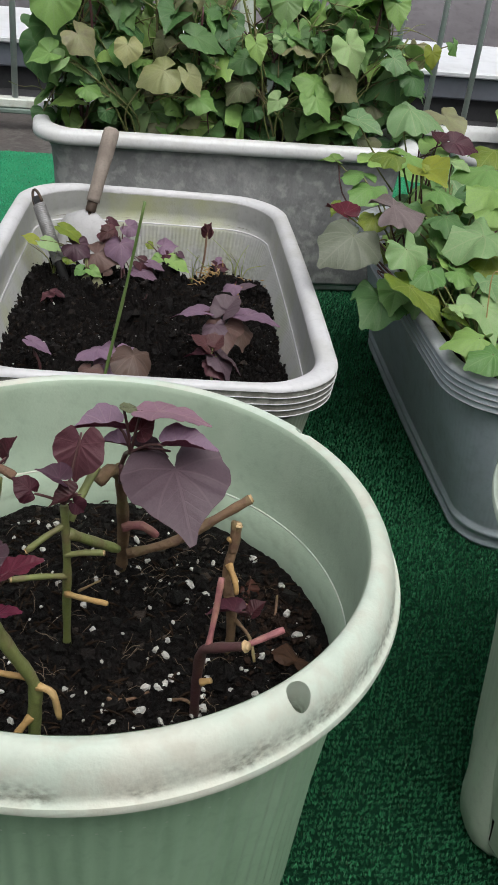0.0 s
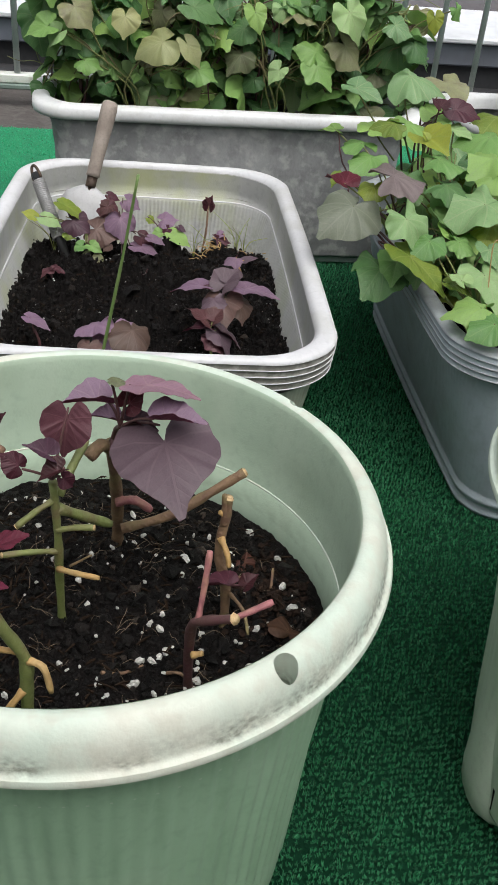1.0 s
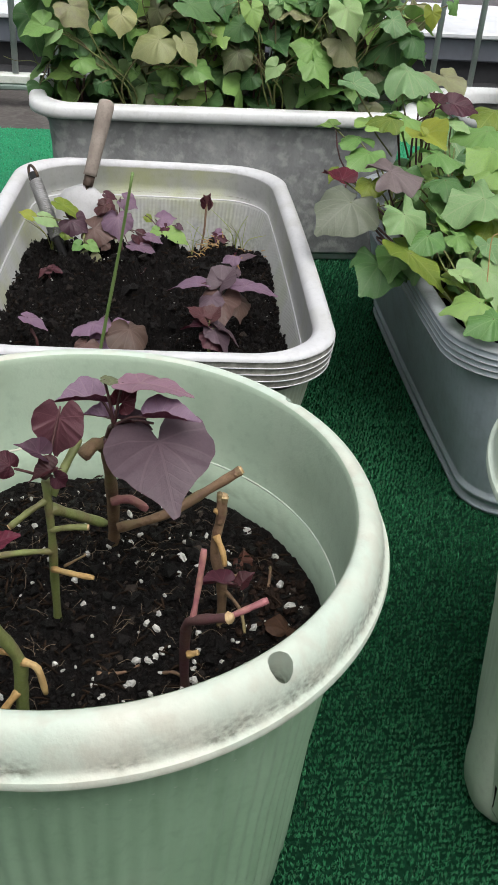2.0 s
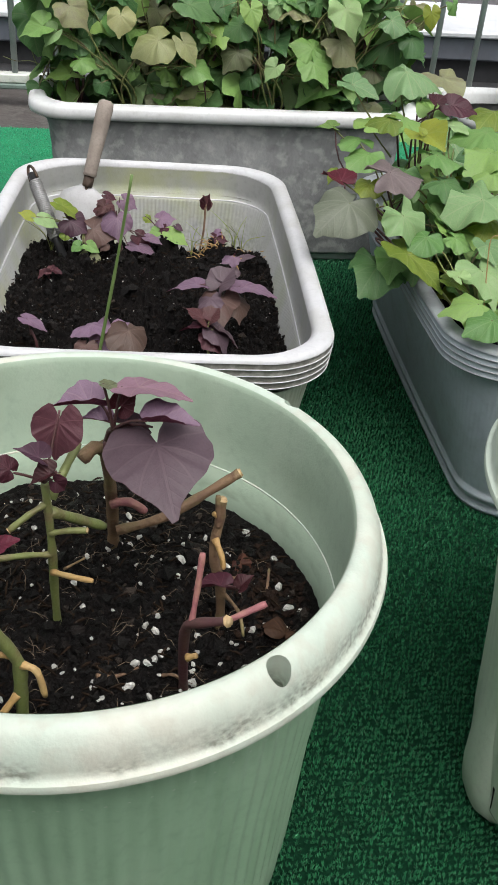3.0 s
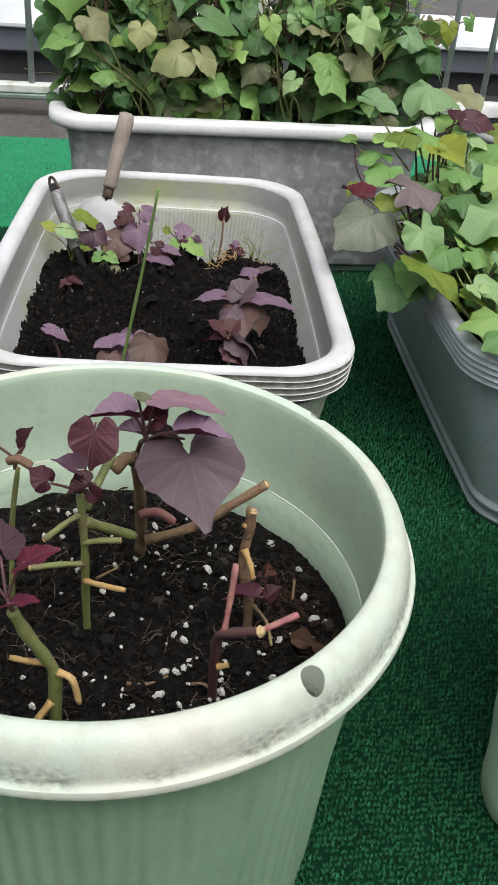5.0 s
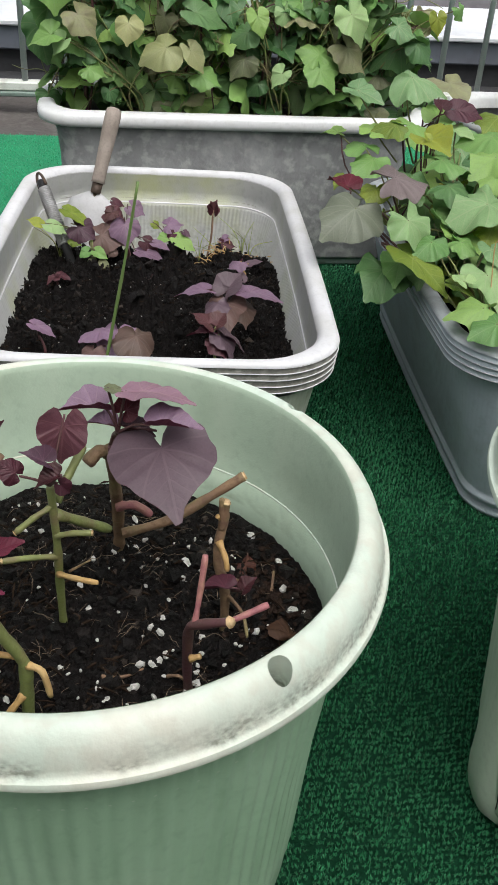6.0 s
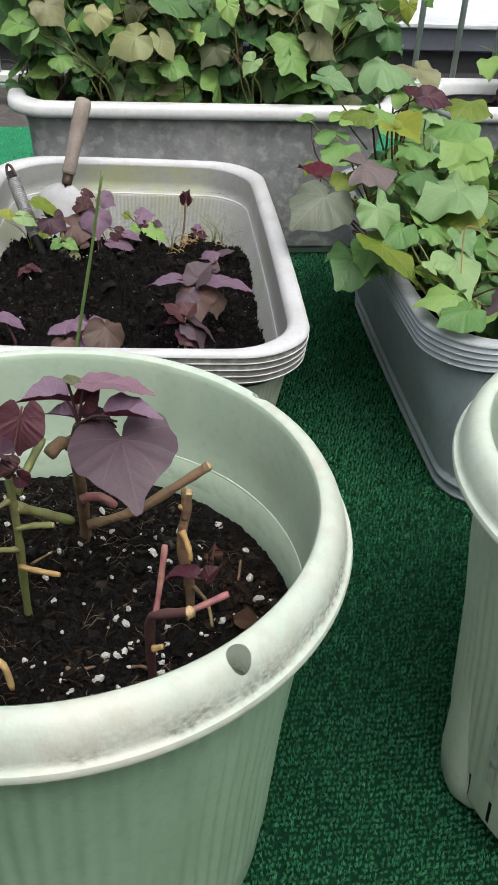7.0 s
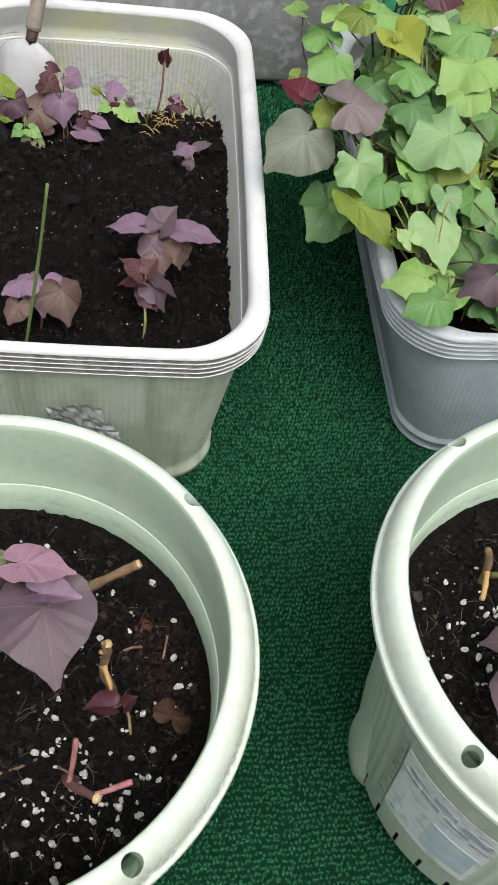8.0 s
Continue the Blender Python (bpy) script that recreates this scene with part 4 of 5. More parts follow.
_, grey_top = soil(oblong(0.184, 0.278, 0.055, 160, 0.022), lambda x, y: 0.175, (GX, GY, 0), "dark soil with dry stalks", 6, 700)


# fine pale specks in the white planter's soil
rnd = random.Random(31)
specks = []
for _ in range(900):
    u, v = rnd.uniform(-0.17, 0.17), rnd.uniform(-0.262, 0.262)
    specks.append((u, v, white_top(u, v) + 0.0012))
alone("soil_specks", lumps(Shape(), specks, 0.0009, rnd), PERLITE, "fine pale specks scattered on dark soil", "perlite", "stuff", loc=(WX, WY, 0))


def trough(loc, label):
    """A weathered grey trough with a white rolled rim and feet."""
    ob = thing("trough_planter", loc, label, "planter", "trough planters")
    A, B = 0.335, 0.100

    def ring(i, z, r=0.05, j=None):
        return [(x, y, z) for x, y in oblong(A - i, B - (i if j is None else j), r, 200, 0.012)]

    part("body", Shape().rings([ring(0.075, 0.016, 0.03), ring(0.042, 0.016, 0.035, 0.024), ring(0.040, 0.022, 0.035, 0.023), ring(0.034, 0.20, 0.04, 0.018), ring(0.030, 0.238, 0.04, 0.016), ring(0.028, 0.243, 0.04, 0.014), ring(0.026, 0.264, 0.04, 0.013)])
         .rings([ring(0.031, 0.264, 0.04, 0.020), ring(0.036, 0.20, 0.04, 0.024), ring(0.045, 0.03, 0.04, 0.028)]), TROUGH, ob, "mottled weathered grey wall")
    part("rim", Shape().rings([ring(i, z, 0.055) for i, z in ((0.0315, 0.258), (0.0285, 0.273), (0.025, 0.2785), (0.019, 0.281), (0.009, 0.281), (0.0035, 0.2790), (0.0005, 0.2745), (0.0, 0.266), (0.0015, 0.2595), (0.005, 0.257), (0.012, 0.257), (0.027, 0.260))]), TROUGH_RIM, ob, "white rolled rim")
    for sx in (-1, 1):
        part("foot", Shape().box((sx * 0.20 - 0.06, -0.068, 0.0), (sx * 0.20 + 0.06, 0.068, 0.017), 0.004), TROUGH_RIM, ob, "pale foot", smooth=False)
    return ob


TX, TY = 0.2025, 1.198
trough((TX, TY, 0), "weathered grey trough planter with a white rim")
trough((TX + 0.740, TY + 0.005, 0), "weathered trough planter with a white rim and few plants")
_, trough_top = soil(oblong(0.296, 0.073, 0.035, 160), lambda x, y: 0.232, (TX, TY, 0), "dark soil below a dense crop", 7, 400)
soil(oblong(0.296, 0.073, 0.035, 160), lambda x, y: 0.222, (TX + 0.740, TY + 0.005, 0), "dark soil with few plants", 8, 400)


# a crumpled scrap of clear tape on the white planter's front
rnd = random.Random(21)
scrap = Shape()
scrap.rings([[(0.002 + 0.0072 * i + 0.003 * j + rnd.uniform(-.003, .003), 0.3425 + rnd.uniform(-0.005, 0.0015), 0.172 - 0.0085 * j - 0.002 * abs(i - 4) + rnd.uniform(-.003, .003)) for i in range(9)] for j in range(9)], False)
alone("tape_scrap", scrap, TAPE, "crumpled scrap of shiny silver tape stuck on the planter", "tape", smooth=False)

# ---- tools in the white planter ----
trowel = thing("hand_trowel", (-0.048, 0.872, 0.15), "garden hand trowel with a worn wooden handle and steel blade", "trowel")
o = Vector(trowel.location)
f, h = Vector((-0.033, 0.915, 0.230)) - o, Vector((-0.004, 0.955, 0.337)) - o
way = (h - f).normalized()
part("handle", Shape().tube([f + way * d for d in (0.004, 0.010, 0.030, 0.060, 0.085, 0.104, 0.113, 0.116)], [0.0104, 0.0100, 0.0100, 0.0110, 0.0120, 0.0122, 0.0110, 0.006], 18), WOOD, trowel, "worn grey wooden handle")
part("ferrule", Shape().tube([f - way * 0.012, f - way * 0.010, f + way * 0.006], [0.0072, 0.0078, 0.0080], 16), RUST, trowel, "rusty ferrule")
part("neck", Shape().tube([f - way * 0.030, f - way * 0.020, f - way * 0.010], [0.0042, 0.0036, 0.0040], 10), RUST, trowel)
down, across = -way, Vector((0.96, -0.22, -0.12)).normalized()
out = across.cross(down).normalized()
across = down.cross(out)
rows = []
for s, w in ((0.010, 0.006), (0.016, 0.018), (0.026, 0.034), (0.040, 0.040), (0.070, 0.038), (0.105, 0.032), (0.132, 0.018), (0.142, 0.003)):
    rows.append([f + down * s + across * (w * u) + out * (0.010 * (u * u - 0.35)) * (w / 0.032) for u in (-1, -0.6, -0.25, 0, 0.25, 0.6, 1)])
blade = part("blade", Shape().rings(rows, False), STEEL, trowel, "dull steel blade pushed into the soil")
m = blade.modifiers.new("thick", "SOLIDIFY")
m.thickness = 0.0014

tool = thing("weeding_hook", (-0.075, 0.79, 0.155), "black spring-handled weeding hook leaning in the planter", "garden tool")
o = Vector(tool.location)
a, b = Vector((-0.112, 0.862, 0.256)) - o, Vector((-0.066, 0.770, 0.165)) - o
way = (b - a).normalized()
side = way.orthogonal().normalized()
up = way.cross(side)
part("rod", Shape().tube([a, a + (b - a) * 0.5, b], 0.0062, 10), BLACK, tool)
coil = [a + way * (0.012 + 0.092 * k / 300) + 0.0082 * (math.cos(k * 0.66) * side + math.sin(k * 0.66) * up) for k in range(301)]
part("spring", Shape().tube(coil, 0.0018, 6), SPRING, tool, "coiled steel spring")
loop = [a + way * (0.010 - 0.022 * math.sin(math.pi * k / 16)) + side * (0.0075 * math.cos(math.pi * k / 16)) for k in range(17)]
part("loop", Shape().tube(loop, 0.0021, 8), RUST, tool, "bent wire loop")

# ---- sweet potato in the mint pot ----
G, D, Y, P, O, U, R = LEAF_GREEN, LEAF_DARK, LEAF_YELLOW, LEAF_PALE, LEAF_OLIVE, LEAF_MAUVE, LEAF_RED
plant = thing("sweet_potato_plant", (-0.039, -0.026, 0.270), "pruned sweet potato stem with small wine red leaves", "plant", "sweet potato plants")
stalk(plant, [(-0.0385, -0.013, 0.245), (-0.0382, -0.022, 0.31), (-0.0375, -0.028, 0.35), (-0.039, -0.030, 0.398)], 0.0032, STEM_GREEN, thin=0.85)
for p, q in (((-0.039, -0.03, 0.383), (-0.062, -0.04, 0.370)), ((-0.038, -0.03, 0.358), (-0.014, -0.035, 0.364)), ((-0.038, -0.028, 0.338), (-0.072, -0.042, 0.348))):
    stalk(plant, [p, (Vector(p) + Vector(q)) / 2 + Vector((0, 0, 0.001)), q], 0.0022, STEM_GREEN, "stub", thin=0.95)
    stalk(plant, [q, Vector(q) + (Vector(q) - Vector(p)) * 0.02], 0.0021, PITH, "cut_end", thin=0.9)
stalk(plant, [(-0.038, -0.028, 0.322), (-0.026, -0.042, 0.331), (-0.011, -0.05, 0.334)], 0.0024, STEM_DRY, "stub", label="dry straw coloured stub")
stalk(plant, [(-0.030, -0.036, 0.332), (-0.016, -0.040, 0.345)], 0.0010, STEM_BROWN, "twig")
stalk(plant, [(-0.038, -0.028, 0.375), (-0.020, -0.010, 0.352), (-0.004, 0.002, 0.335)], 0.0040, STEM_GREEN, "branch", thin=0.8)
stalk(plant, [(-0.036, -0.028, 0.385), (-0.028, -0.016, 0.398), (-0.019, 0.0, 0.408)], 0.0030, STEM_GREEN, "branch", thin=0.9)
crown = Vector((-0.039, -0.030, 0.400))
for base, tip, mat, k, up in (((-0.029, -0.010, 0.440), (-0.033, -0.026, 0.408), LEAF_WINE, 4, 25), ((-0.038, -0.030, 0.417), (-0.056, -0.030, 0.428), LEAF_PURPLE, 10, 72),
                              ((-0.056, -0.038, 0.414), (-0.068, -0.038, 0.427), LEAF_RED, 1, 60), ((-0.031, -0.036, 0.413), (-0.050, -0.040, 0.406), LEAF_RED, 10, 82), ((-0.034, -0.034, 0.405), (-0.025, -0.034, 0.395), LEAF_RED, 4, 50)):
    stalk(plant, [crown, (Vector(base) + crown) / 2 + Vector((0, 0, 0.001)), base], 0.0011, STEM_PURPLE, "leafstalk")
    leaf_on(plant, base, tip, mat, k, up)

plant = thing("sweet_potato_plant", (0.001, 0.057, 0.270), "pruned sweet potato with one large dusky purple leaf", "plant", "sweet potato plants")
stalk(plant, [(0.001, 0.076, 0.245), (0.001, 0.062, 0.30), (-0.001, 0.051, 0.34), (-0.004, 0.045, 0.374)], 0.0052, STEM_BROWN, thin=0.75)
stalk(plant, [(-0.003, 0.046, 0.366), (-0.010, 0.038, 0.376), (-0.019, 0.030, 0.371)], 0.0046, STEM_BROWN, "branch", thin=1.1, label="thick cut branch end")
stalk(plant, [(0.001, 0.054, 0.312), (0.014, 0.050, 0.316), (0.026, 0.048, 0.308)], 0.0042, STEM_PINK, "branch", thin=0.7)
stalk(plant, [(0.004, 0.055, 0.284), (0.040, 0.060, 0.292), (0.072, 0.068, 0.308), (0.098, 0.0727, 0.324)], 0.0040, STEM_BROWN, "branch", thin=1.0, label="long tan cut branch")
stalk(plant, [(0.0975, 0.0725, 0.3238), (0.0995, 0.073, 0.3248)], 0.0038, PITH, "cut_end", thin=0.9)
hub = Vector((0.003, 0.026, 0.400))
stalk(plant, [(-0.004, 0.045, 0.370), (0.0, 0.040, 0.388), hub], 0.0022, STEM_PURPLE)
for base, tip, mat, k, up in (((0.0290, 0.0190, 0.406), (0.0412, -0.0565, 0.393), LEAF_MAUVE, 8, 62), ((-0.005, 0.034, 0.415), (-0.040, 0.028, 0.421), LEAF_LILAC, 10, 96), ((0.009, 0.022, 0.436), (0.060, 0.018, 0.437), LEAF_ROSE, 5, 104),
                              ((0.006, 0.028, 0.414), (0.019, 0.028, 0.430), UNDER_WINE, 4, 40), ((0.024, 0.006, 0.420), (0.060, 0.002, 0.423), LEAF_LILAC, 10, 98), ((0.005, 0.030, 0.403), (0.030, 0.025, 0.399), LEAF_PURPLE, 10, 92),
                              ((0.001, 0.034, 0.400), (-0.021, 0.034, 0.406), LEAF_LILAC, 10, 90), ((-0.003, 0.026, 0.436), (0.019, 0.026, 0.430), O, 5, 100)):
    mid = (Vector(base) + hub) / 2 + Vector((0, 0, 0.003))
    stalk(plant, [hub, mid, base], 0.0012, STEM_PURPLE, "leafstalk")
    leaf_on(plant, base, tip, mat, k, up)
bud = hub + Vector((-0.006, 0.006, -0.030))
stalk(plant, [(-0.004, 0.045, 0.372), bud, bud + Vector((0, -0.002, 0.016))], 0.0018, STEM_PURPLE, "bud")

plant = thing("sweet_potato_cutting", (0.0776, -0.021, 0.270), "brown cut sweet potato stem with split knobs", "plant", "sweet potato plants")
stalk(plant, [(0.0776, -0.021, 0.250), (0.0760, -0.020, 0.295), (0.0700, -0.016, 0.325), (0.0735, -0.012, 0.350), (0.0747, -0.0114, 0.368)], 0.0040, STEM_BROWN, thin=0.8)
stalk(plant, [(0.0745, -0.0116, 0.3675), (0.0750, -0.0112, 0.3695)], 0.0036, PITH, "cut_end")
stalk(plant, [(0.0705, -0.017, 0.338), (0.0745, -0.026, 0.331), (0.0760, -0.030, 0.322)], 0.0026, STEM_DRY, "stub", thin=0.6, label="peeled straw coloured stub")
stalk(plant, [(0.0735, -0.012, 0.352), (0.0690, -0.014, 0.358)], 0.0024, STEM_DRY, "stub")
stalk(plant, [(0.0728, -0.0135, 0.346), (0.0722, -0.0130, 0.358), (0.0716, -0.0120, 0.3715)], 0.0026, STEM_BROWN, "split_end", thin=0.75, label="torn upright splinter of the split stem")
leaf_to(plant, (0.078, -0.042, 0.318), (0.053, -0.040, 0.319), LEAF_RED, 4, 20)
leaf_to(plant, (0.086, -0.040, 0.313), (0.095, -0.036, 0.323), LEAF_RED, 4, 0)
stalk(plant, [(0.080, -0.026, 0.300), (0.084, -0.038, 0.312), (0.078, -0.042, 0.318)], 0.0010, STEM_PURPLE, "leafstalk")
stalk(plant, [(0.080, -0.026, 0.300), (0.085, -0.034, 0.306), (0.086, -0.040, 0.313)], 0.0010, STEM_PURPLE, "leafstalk")
stalk(plant, [(0.079, -0.022, 0.290), (0.088, -0.036, 0.286), (0.090, -0.052, 0.279)], 0.0016, STEM_BROWN, "runner")

plant = thing("sweet_potato_cutting", (0.048, -0.078, 0.270), "pink cut sweet potato stem with two bare branches", "plant", "sweet potato plants")
stalk(plant, [(0.048, -0.078, 0.250), (0.0455, -0.088, 0.300), (0.0455, -0.099, 0.340), (0.052, -0.107, 0.352), (0.068, -0.1187, 0.3655)], 0.0036, STEM_PURPLE, thin=0.85)
stalk(plant, [(0.0675, -0.1185, 0.3652), (0.069, -0.1195, 0.3665)], 0.0038, PITH, "cut_end")
stalk(plant, [(0.048, -0.104, 0.348), (0.052, -0.094, 0.370), (0.0547, -0.0859, 0.389)], 0.0020, STEM_PINK, "branch", thin=1.0, label="bare pink branch")
stalk(plant, [(0.064, -0.116, 0.361), (0.078, -0.113, 0.3655), (0.0912, -0.110, 0.3698)], 0.0021, STEM_PINK, "branch", thin=1.0, label="bare pink branch")
stalk(plant, [(0.047, -0.098, 0.312), (0.053, -0.100, 0.316)], 0.0026, STEM_DRY, "stub")

plant = thing("sweet_potato_plant", (-0.056, -0.103, 0.270), "cut sweet potato stem with wine red leaves and peeled bark", "plant", "sweet potato plants")
stalk(plant, [(-0.056, -0.103, 0.250), (-0.0545, -0.108, 0.300), (-0.054, -0.111, 0.330), (-0.066, -0.115, 0.362), (-0.074, -0.116, 0.385)], 0.0046, STEM_GREEN, thin=0.8)
stalk(plant, [(-0.052, -0.112, 0.328), (-0.043, -0.116, 0.326), (-0.039, -0.118, 0.306)], 0.0027, STEM_DRY, "stub", thin=0.7, label="peeled straw coloured stub")
stalk(plant, [(-0.056, -0.110, 0.300), (-0.064, -0.114, 0.290), (-0.067, -0.112, 0.283)], 0.0027, STEM_DRY, "stub", thin=0.8)
stalk(plant, [(-0.056, -0.112, 0.336), (-0.068, -0.108, 0.334), (-0.080, -0.106, 0.336)], 0.0024, STEM_DRY, "stub")
for base, tip, mat, k, lean in (((-0.068, -0.112, 0.416), (-0.048, -0.110, 0.428), LEAF_CRIMSON, 2, -10), ((-0.074, -0.124, 0.398), (-0.058, -0.127, 0.406), LEAF_CRIMSON, 2, -20), ((-0.092, -0.105, 0.410), (-0.122, -0.118, 0.410), LEAF_PURPLE, 0, 0), ((-0.080, -0.100, 0.412), (-0.082, -0.072, 0.418), LEAF_PURPLE, 2, 0)):
    stalk(plant, [(-0.073, -0.116, 0.383), (-0.076, -0.116, 0.394), base], 0.0012, STEM_PURPLE, "leafstalk")
    leaf_to(plant, base, tip, mat, k, lean)

plant = thing("sweet_potato_plant", (-0.095, 0.02, 0.270), "young sweet potato shoot with dark red leaves", "plant", "sweet potato plants")
stalk(plant, [(-0.095, 0.020, 0.250), (-0.090, 0.020, 0.33), (-0.082, 0.016, 0.385)], 0.0024, STEM_GREEN, thin=0.7)
stalk(plant, [(-0.086, 0.006, 0.398), (-0.080, 0.003, 0.402), (-0.071, 0.000, 0.398)], 0.0030, STEM_BROWN, "branch", thin=1.0)
for base, tip, mat, k in (((-0.078, 0.018, 0.400), (-0.073, 0.020, 0.417), LEAF_RED, 4), ((-0.100, 0.02, 0.405), (-0.128, 0.006, 0.410), LEAF_RED, 0)):
    stalk(plant, [(-0.084, 0.016, 0.384), (-0.084, 0.017, 0.392), base], 0.0012, STEM_PURPLE, "leafstalk")
    leaf_to(plant, base, tip, mat, k)

# dry bits lying on the soil of the mint pot
bit = thing("dry_leaf", (0.124, -0.034, pot_top(0.124, -0.034)), "curled brown dry leaf on the soil", "leaf", "dry leaves")
leaf(bit, (0.124, -0.034, pot_top(0.124, -0.034) + 0.007), 150, 8, 0.021, LEAF_BROWN, 6, 12)
bit = thing("dry_leaf", (0.100, 0.046, pot_top(0.100, 0.046)), "small curled brown dry leaf on the soil", "leaf", "dry leaves")
leaf(bit, (0.100, 0.046, pot_top(0.100, 0.046) + 0.004), 40, 6, 0.012, LEAF_BROWN, 9, 25)
rnd = random.Random(52)
litter = Shape()
for _ in range(420):
    x, y = rnd.gauss(0.118, 0.018), rnd.gauss(0.012, 0.030)
    if (x - POT_X - 0.001) ** 2 + (y - POT_Y - 0.013) ** 2 > 0.0295 or x < 0.07:
        continue
    z, size, a = pot_top(x, y) + rnd.uniform(0.001, 0.004), rnd.uniform(0.0010, 0.0028), rnd.uniform(0, 6.283)
    turn = Euler((rnd.uniform(-0.7, 0.7), rnd.uniform(-0.7, 0.7), a)).to_matrix()
    rows = []
    for v in (-1, -0.3, 0.4, 1):
        w = (1.1 - 0.7 * abs(v)) * rnd.uniform(0.5, 1.0)
        rows.append([Vector((x, y, z)) + turn @ Vector((u * w * size, v * size * 1.3, 0.5 * size * (u * u - 0.5) + rnd.uniform(-0.1, 0.1) * size)) for u in (-1, 0, 1)])
    litter.rings(rows, False)
ob = alone("leaf_litter", litter, LITTER, "crumbled brown leaf litter at the pot's edge", "dry leaves", "stuff", smooth=True)
ob.modifiers.new("thick", "SOLIDIFY").thickness = 0.0005
for (x, y), (p, q) in (((-0.010, -0.075), (0.028, 0.012)), ((0.034, -0.070), (0.016, -0.012)), ((0.118, 0.018), (0.004, 0.020)), ((0.100, 0.030), (-0.018, -0.006))):
    bit = thing("dry_stick", (x, y, pot_top(x, y)), "short reddish dry stick on the soil", "twig", "dry sticks")
    stalk(bit, [(x, y, pot_top(x, y) + 0.003), (x + p / 2, y + q / 2, pot_top(x + p / 2, y + q / 2) + 0.0045), (x + p, y + q, pot_top(x + p, y + q) + 0.003)], 0.0014, STEM_BROWN, "stick")

# cuttings in the pale pot
plant = thing("sweet_potato_cutting", (0.407, 0.085, 0.270), "pale cut sweet potato stem with straw stubs", "plant", "sweet potato plants")
stalk(plant, [(0.410, 0.078, 0.250), (0.408, 0.083, 0.285), (0.402, 0.088, 0.305)], 0.0042, STEM_BROWN)
stalk(plant, [(0.409, 0.080, 0.275), (0.402, 0.064, 0.282), (0.398, 0.052, 0.276)], 0.0030, STEM_DRY, "stub")
stalk(plant, [(0.412, 0.076, 0.275), (0.420, 0.066, 0.300)], 0.0032, STEM_GREEN, "branch")
plant = thing("sweet_potato_plant", (0.43, -0.03, 0.270), "small sweet potato with a mauve leaf", "plant", "sweet potato plants")
stalk(plant, [(0.440, -0.030, 0.250), (0.432, -0.032, 0.295), (0.402, -0.042, 0.315)], 0.0030, STEM_PINK)
leaf(plant, (0.402, -0.040, 0.318), -40, 12, 0.040, LEAF_MAUVE, 1)
leaf(plant, (0.410, 0.000, 0.310), -100, 5, 0.032, LEAF_MAUVE, 0)
leaf(plant, (0.450, -0.020, 0.335), 60, 10, 0.050, LEAF_MAUVE, 1)
stalk(plant, [(0.440, -0.030, 0.270), (0.445, -0.025, 0.31), (0.450, -0.020, 0.335)], 0.0014, STEM_PINK, "leafstalk")


# ---- young sweet potatoes in the white planter ----
def shoot(x, y, label, stem_top, leaves, mat=STEM_PURPLE, faced=False):
    """A small shoot: stem from the soil to stem_top, then leaves (base, tip, material, shape, and lean or, if faced, how far it looks up)."""
    z = white_top(x - WX, y - WY)
    ob = thing("sweet_potato_shoot", (x, y, z), label, "plant", "sweet potato shoots")
    top = Vector(stem_top)
    stalk(ob, [(x, y, z - 0.008), (Vector((x, y, z)) + top) / 2 + Vector((0.003, -0.003, 0)), top], 0.0020, mat)
    for base, tip, surface, k, lean in leaves:
        stalk(ob, [top - Vector((0, 0, 0.006)), (top + Vector(base)) / 2 + Vector((0, 0, 0.003)), base], 0.0010, mat, "leafstalk", 5)
        d = Vector(tip) - Vector(base)
        if faced:
            leaf_on(ob, Vector(base) + d * 0.07, Vector(tip) - d * 0.05, surface, k, lean)
        else:
            leaf_to(ob, Vector(base) - d * 0.12, Vector(tip) + d * 0.05, surface, k, lean)
    return ob


V, M, W, N, B, K = LEAF_LILAC, LEAF_MAUVE, LEAF_WINE, LEAF_PURPLE, LEAF_BRONZE, LEAF_RED
shoot(0.107, 0.425, "sweet potato shoot with wine red and mauve leaves", (0.108, 0.462, 0.218), (
    ((0.104, 0.464, 0.231), (0.078, 0.462, 0.231), K, 2, 14), ((0.106, 0.472, 0.236), (0.084, 0.488, 0.246), W, 2, 0), ((0.112, 0.474, 0.234), (0.124, 0.488, 0.246), W, 4, 0), ((0.116, 0.466, 0.226), (0.138, 0.448, 0.207), M, 0, -10), ((0.122, 0.474, 0.226), (0.152, 0.470, 0.206), M, 5, -14), ((0.112, 0.462, 0.222), (0.126, 0.442, 0.210), W, 1, 0)), STEM_GREEN)
shoot(0.128, 0.525, "sweet potato shoot with long mauve pointed leaves", (0.130, 0.532, 0.236), (
    ((0.106, 0.533, 0.250), (0.064, 0.548, 0.243), V, 5, 6), ((0.152, 0.524, 0.252), (0.199, 0.520, 0.250), V, 5, -6), ((0.128, 0.528, 0.250), (0.146, 0.548, 0.270), M, 4, 0), ((0.130, 0.520, 0.240), (0.126, 0.482, 0.226), B, 0, 6), ((0.146, 0.520, 0.238), (0.154, 0.494, 0.222), B, 1, -10), ((0.118, 0.520, 0.240), (0.108, 0.496, 0.232), M, 1, 10), ((0.134, 0.540, 0.254), (0.124, 0.562, 0.250), M, 2, 0)))
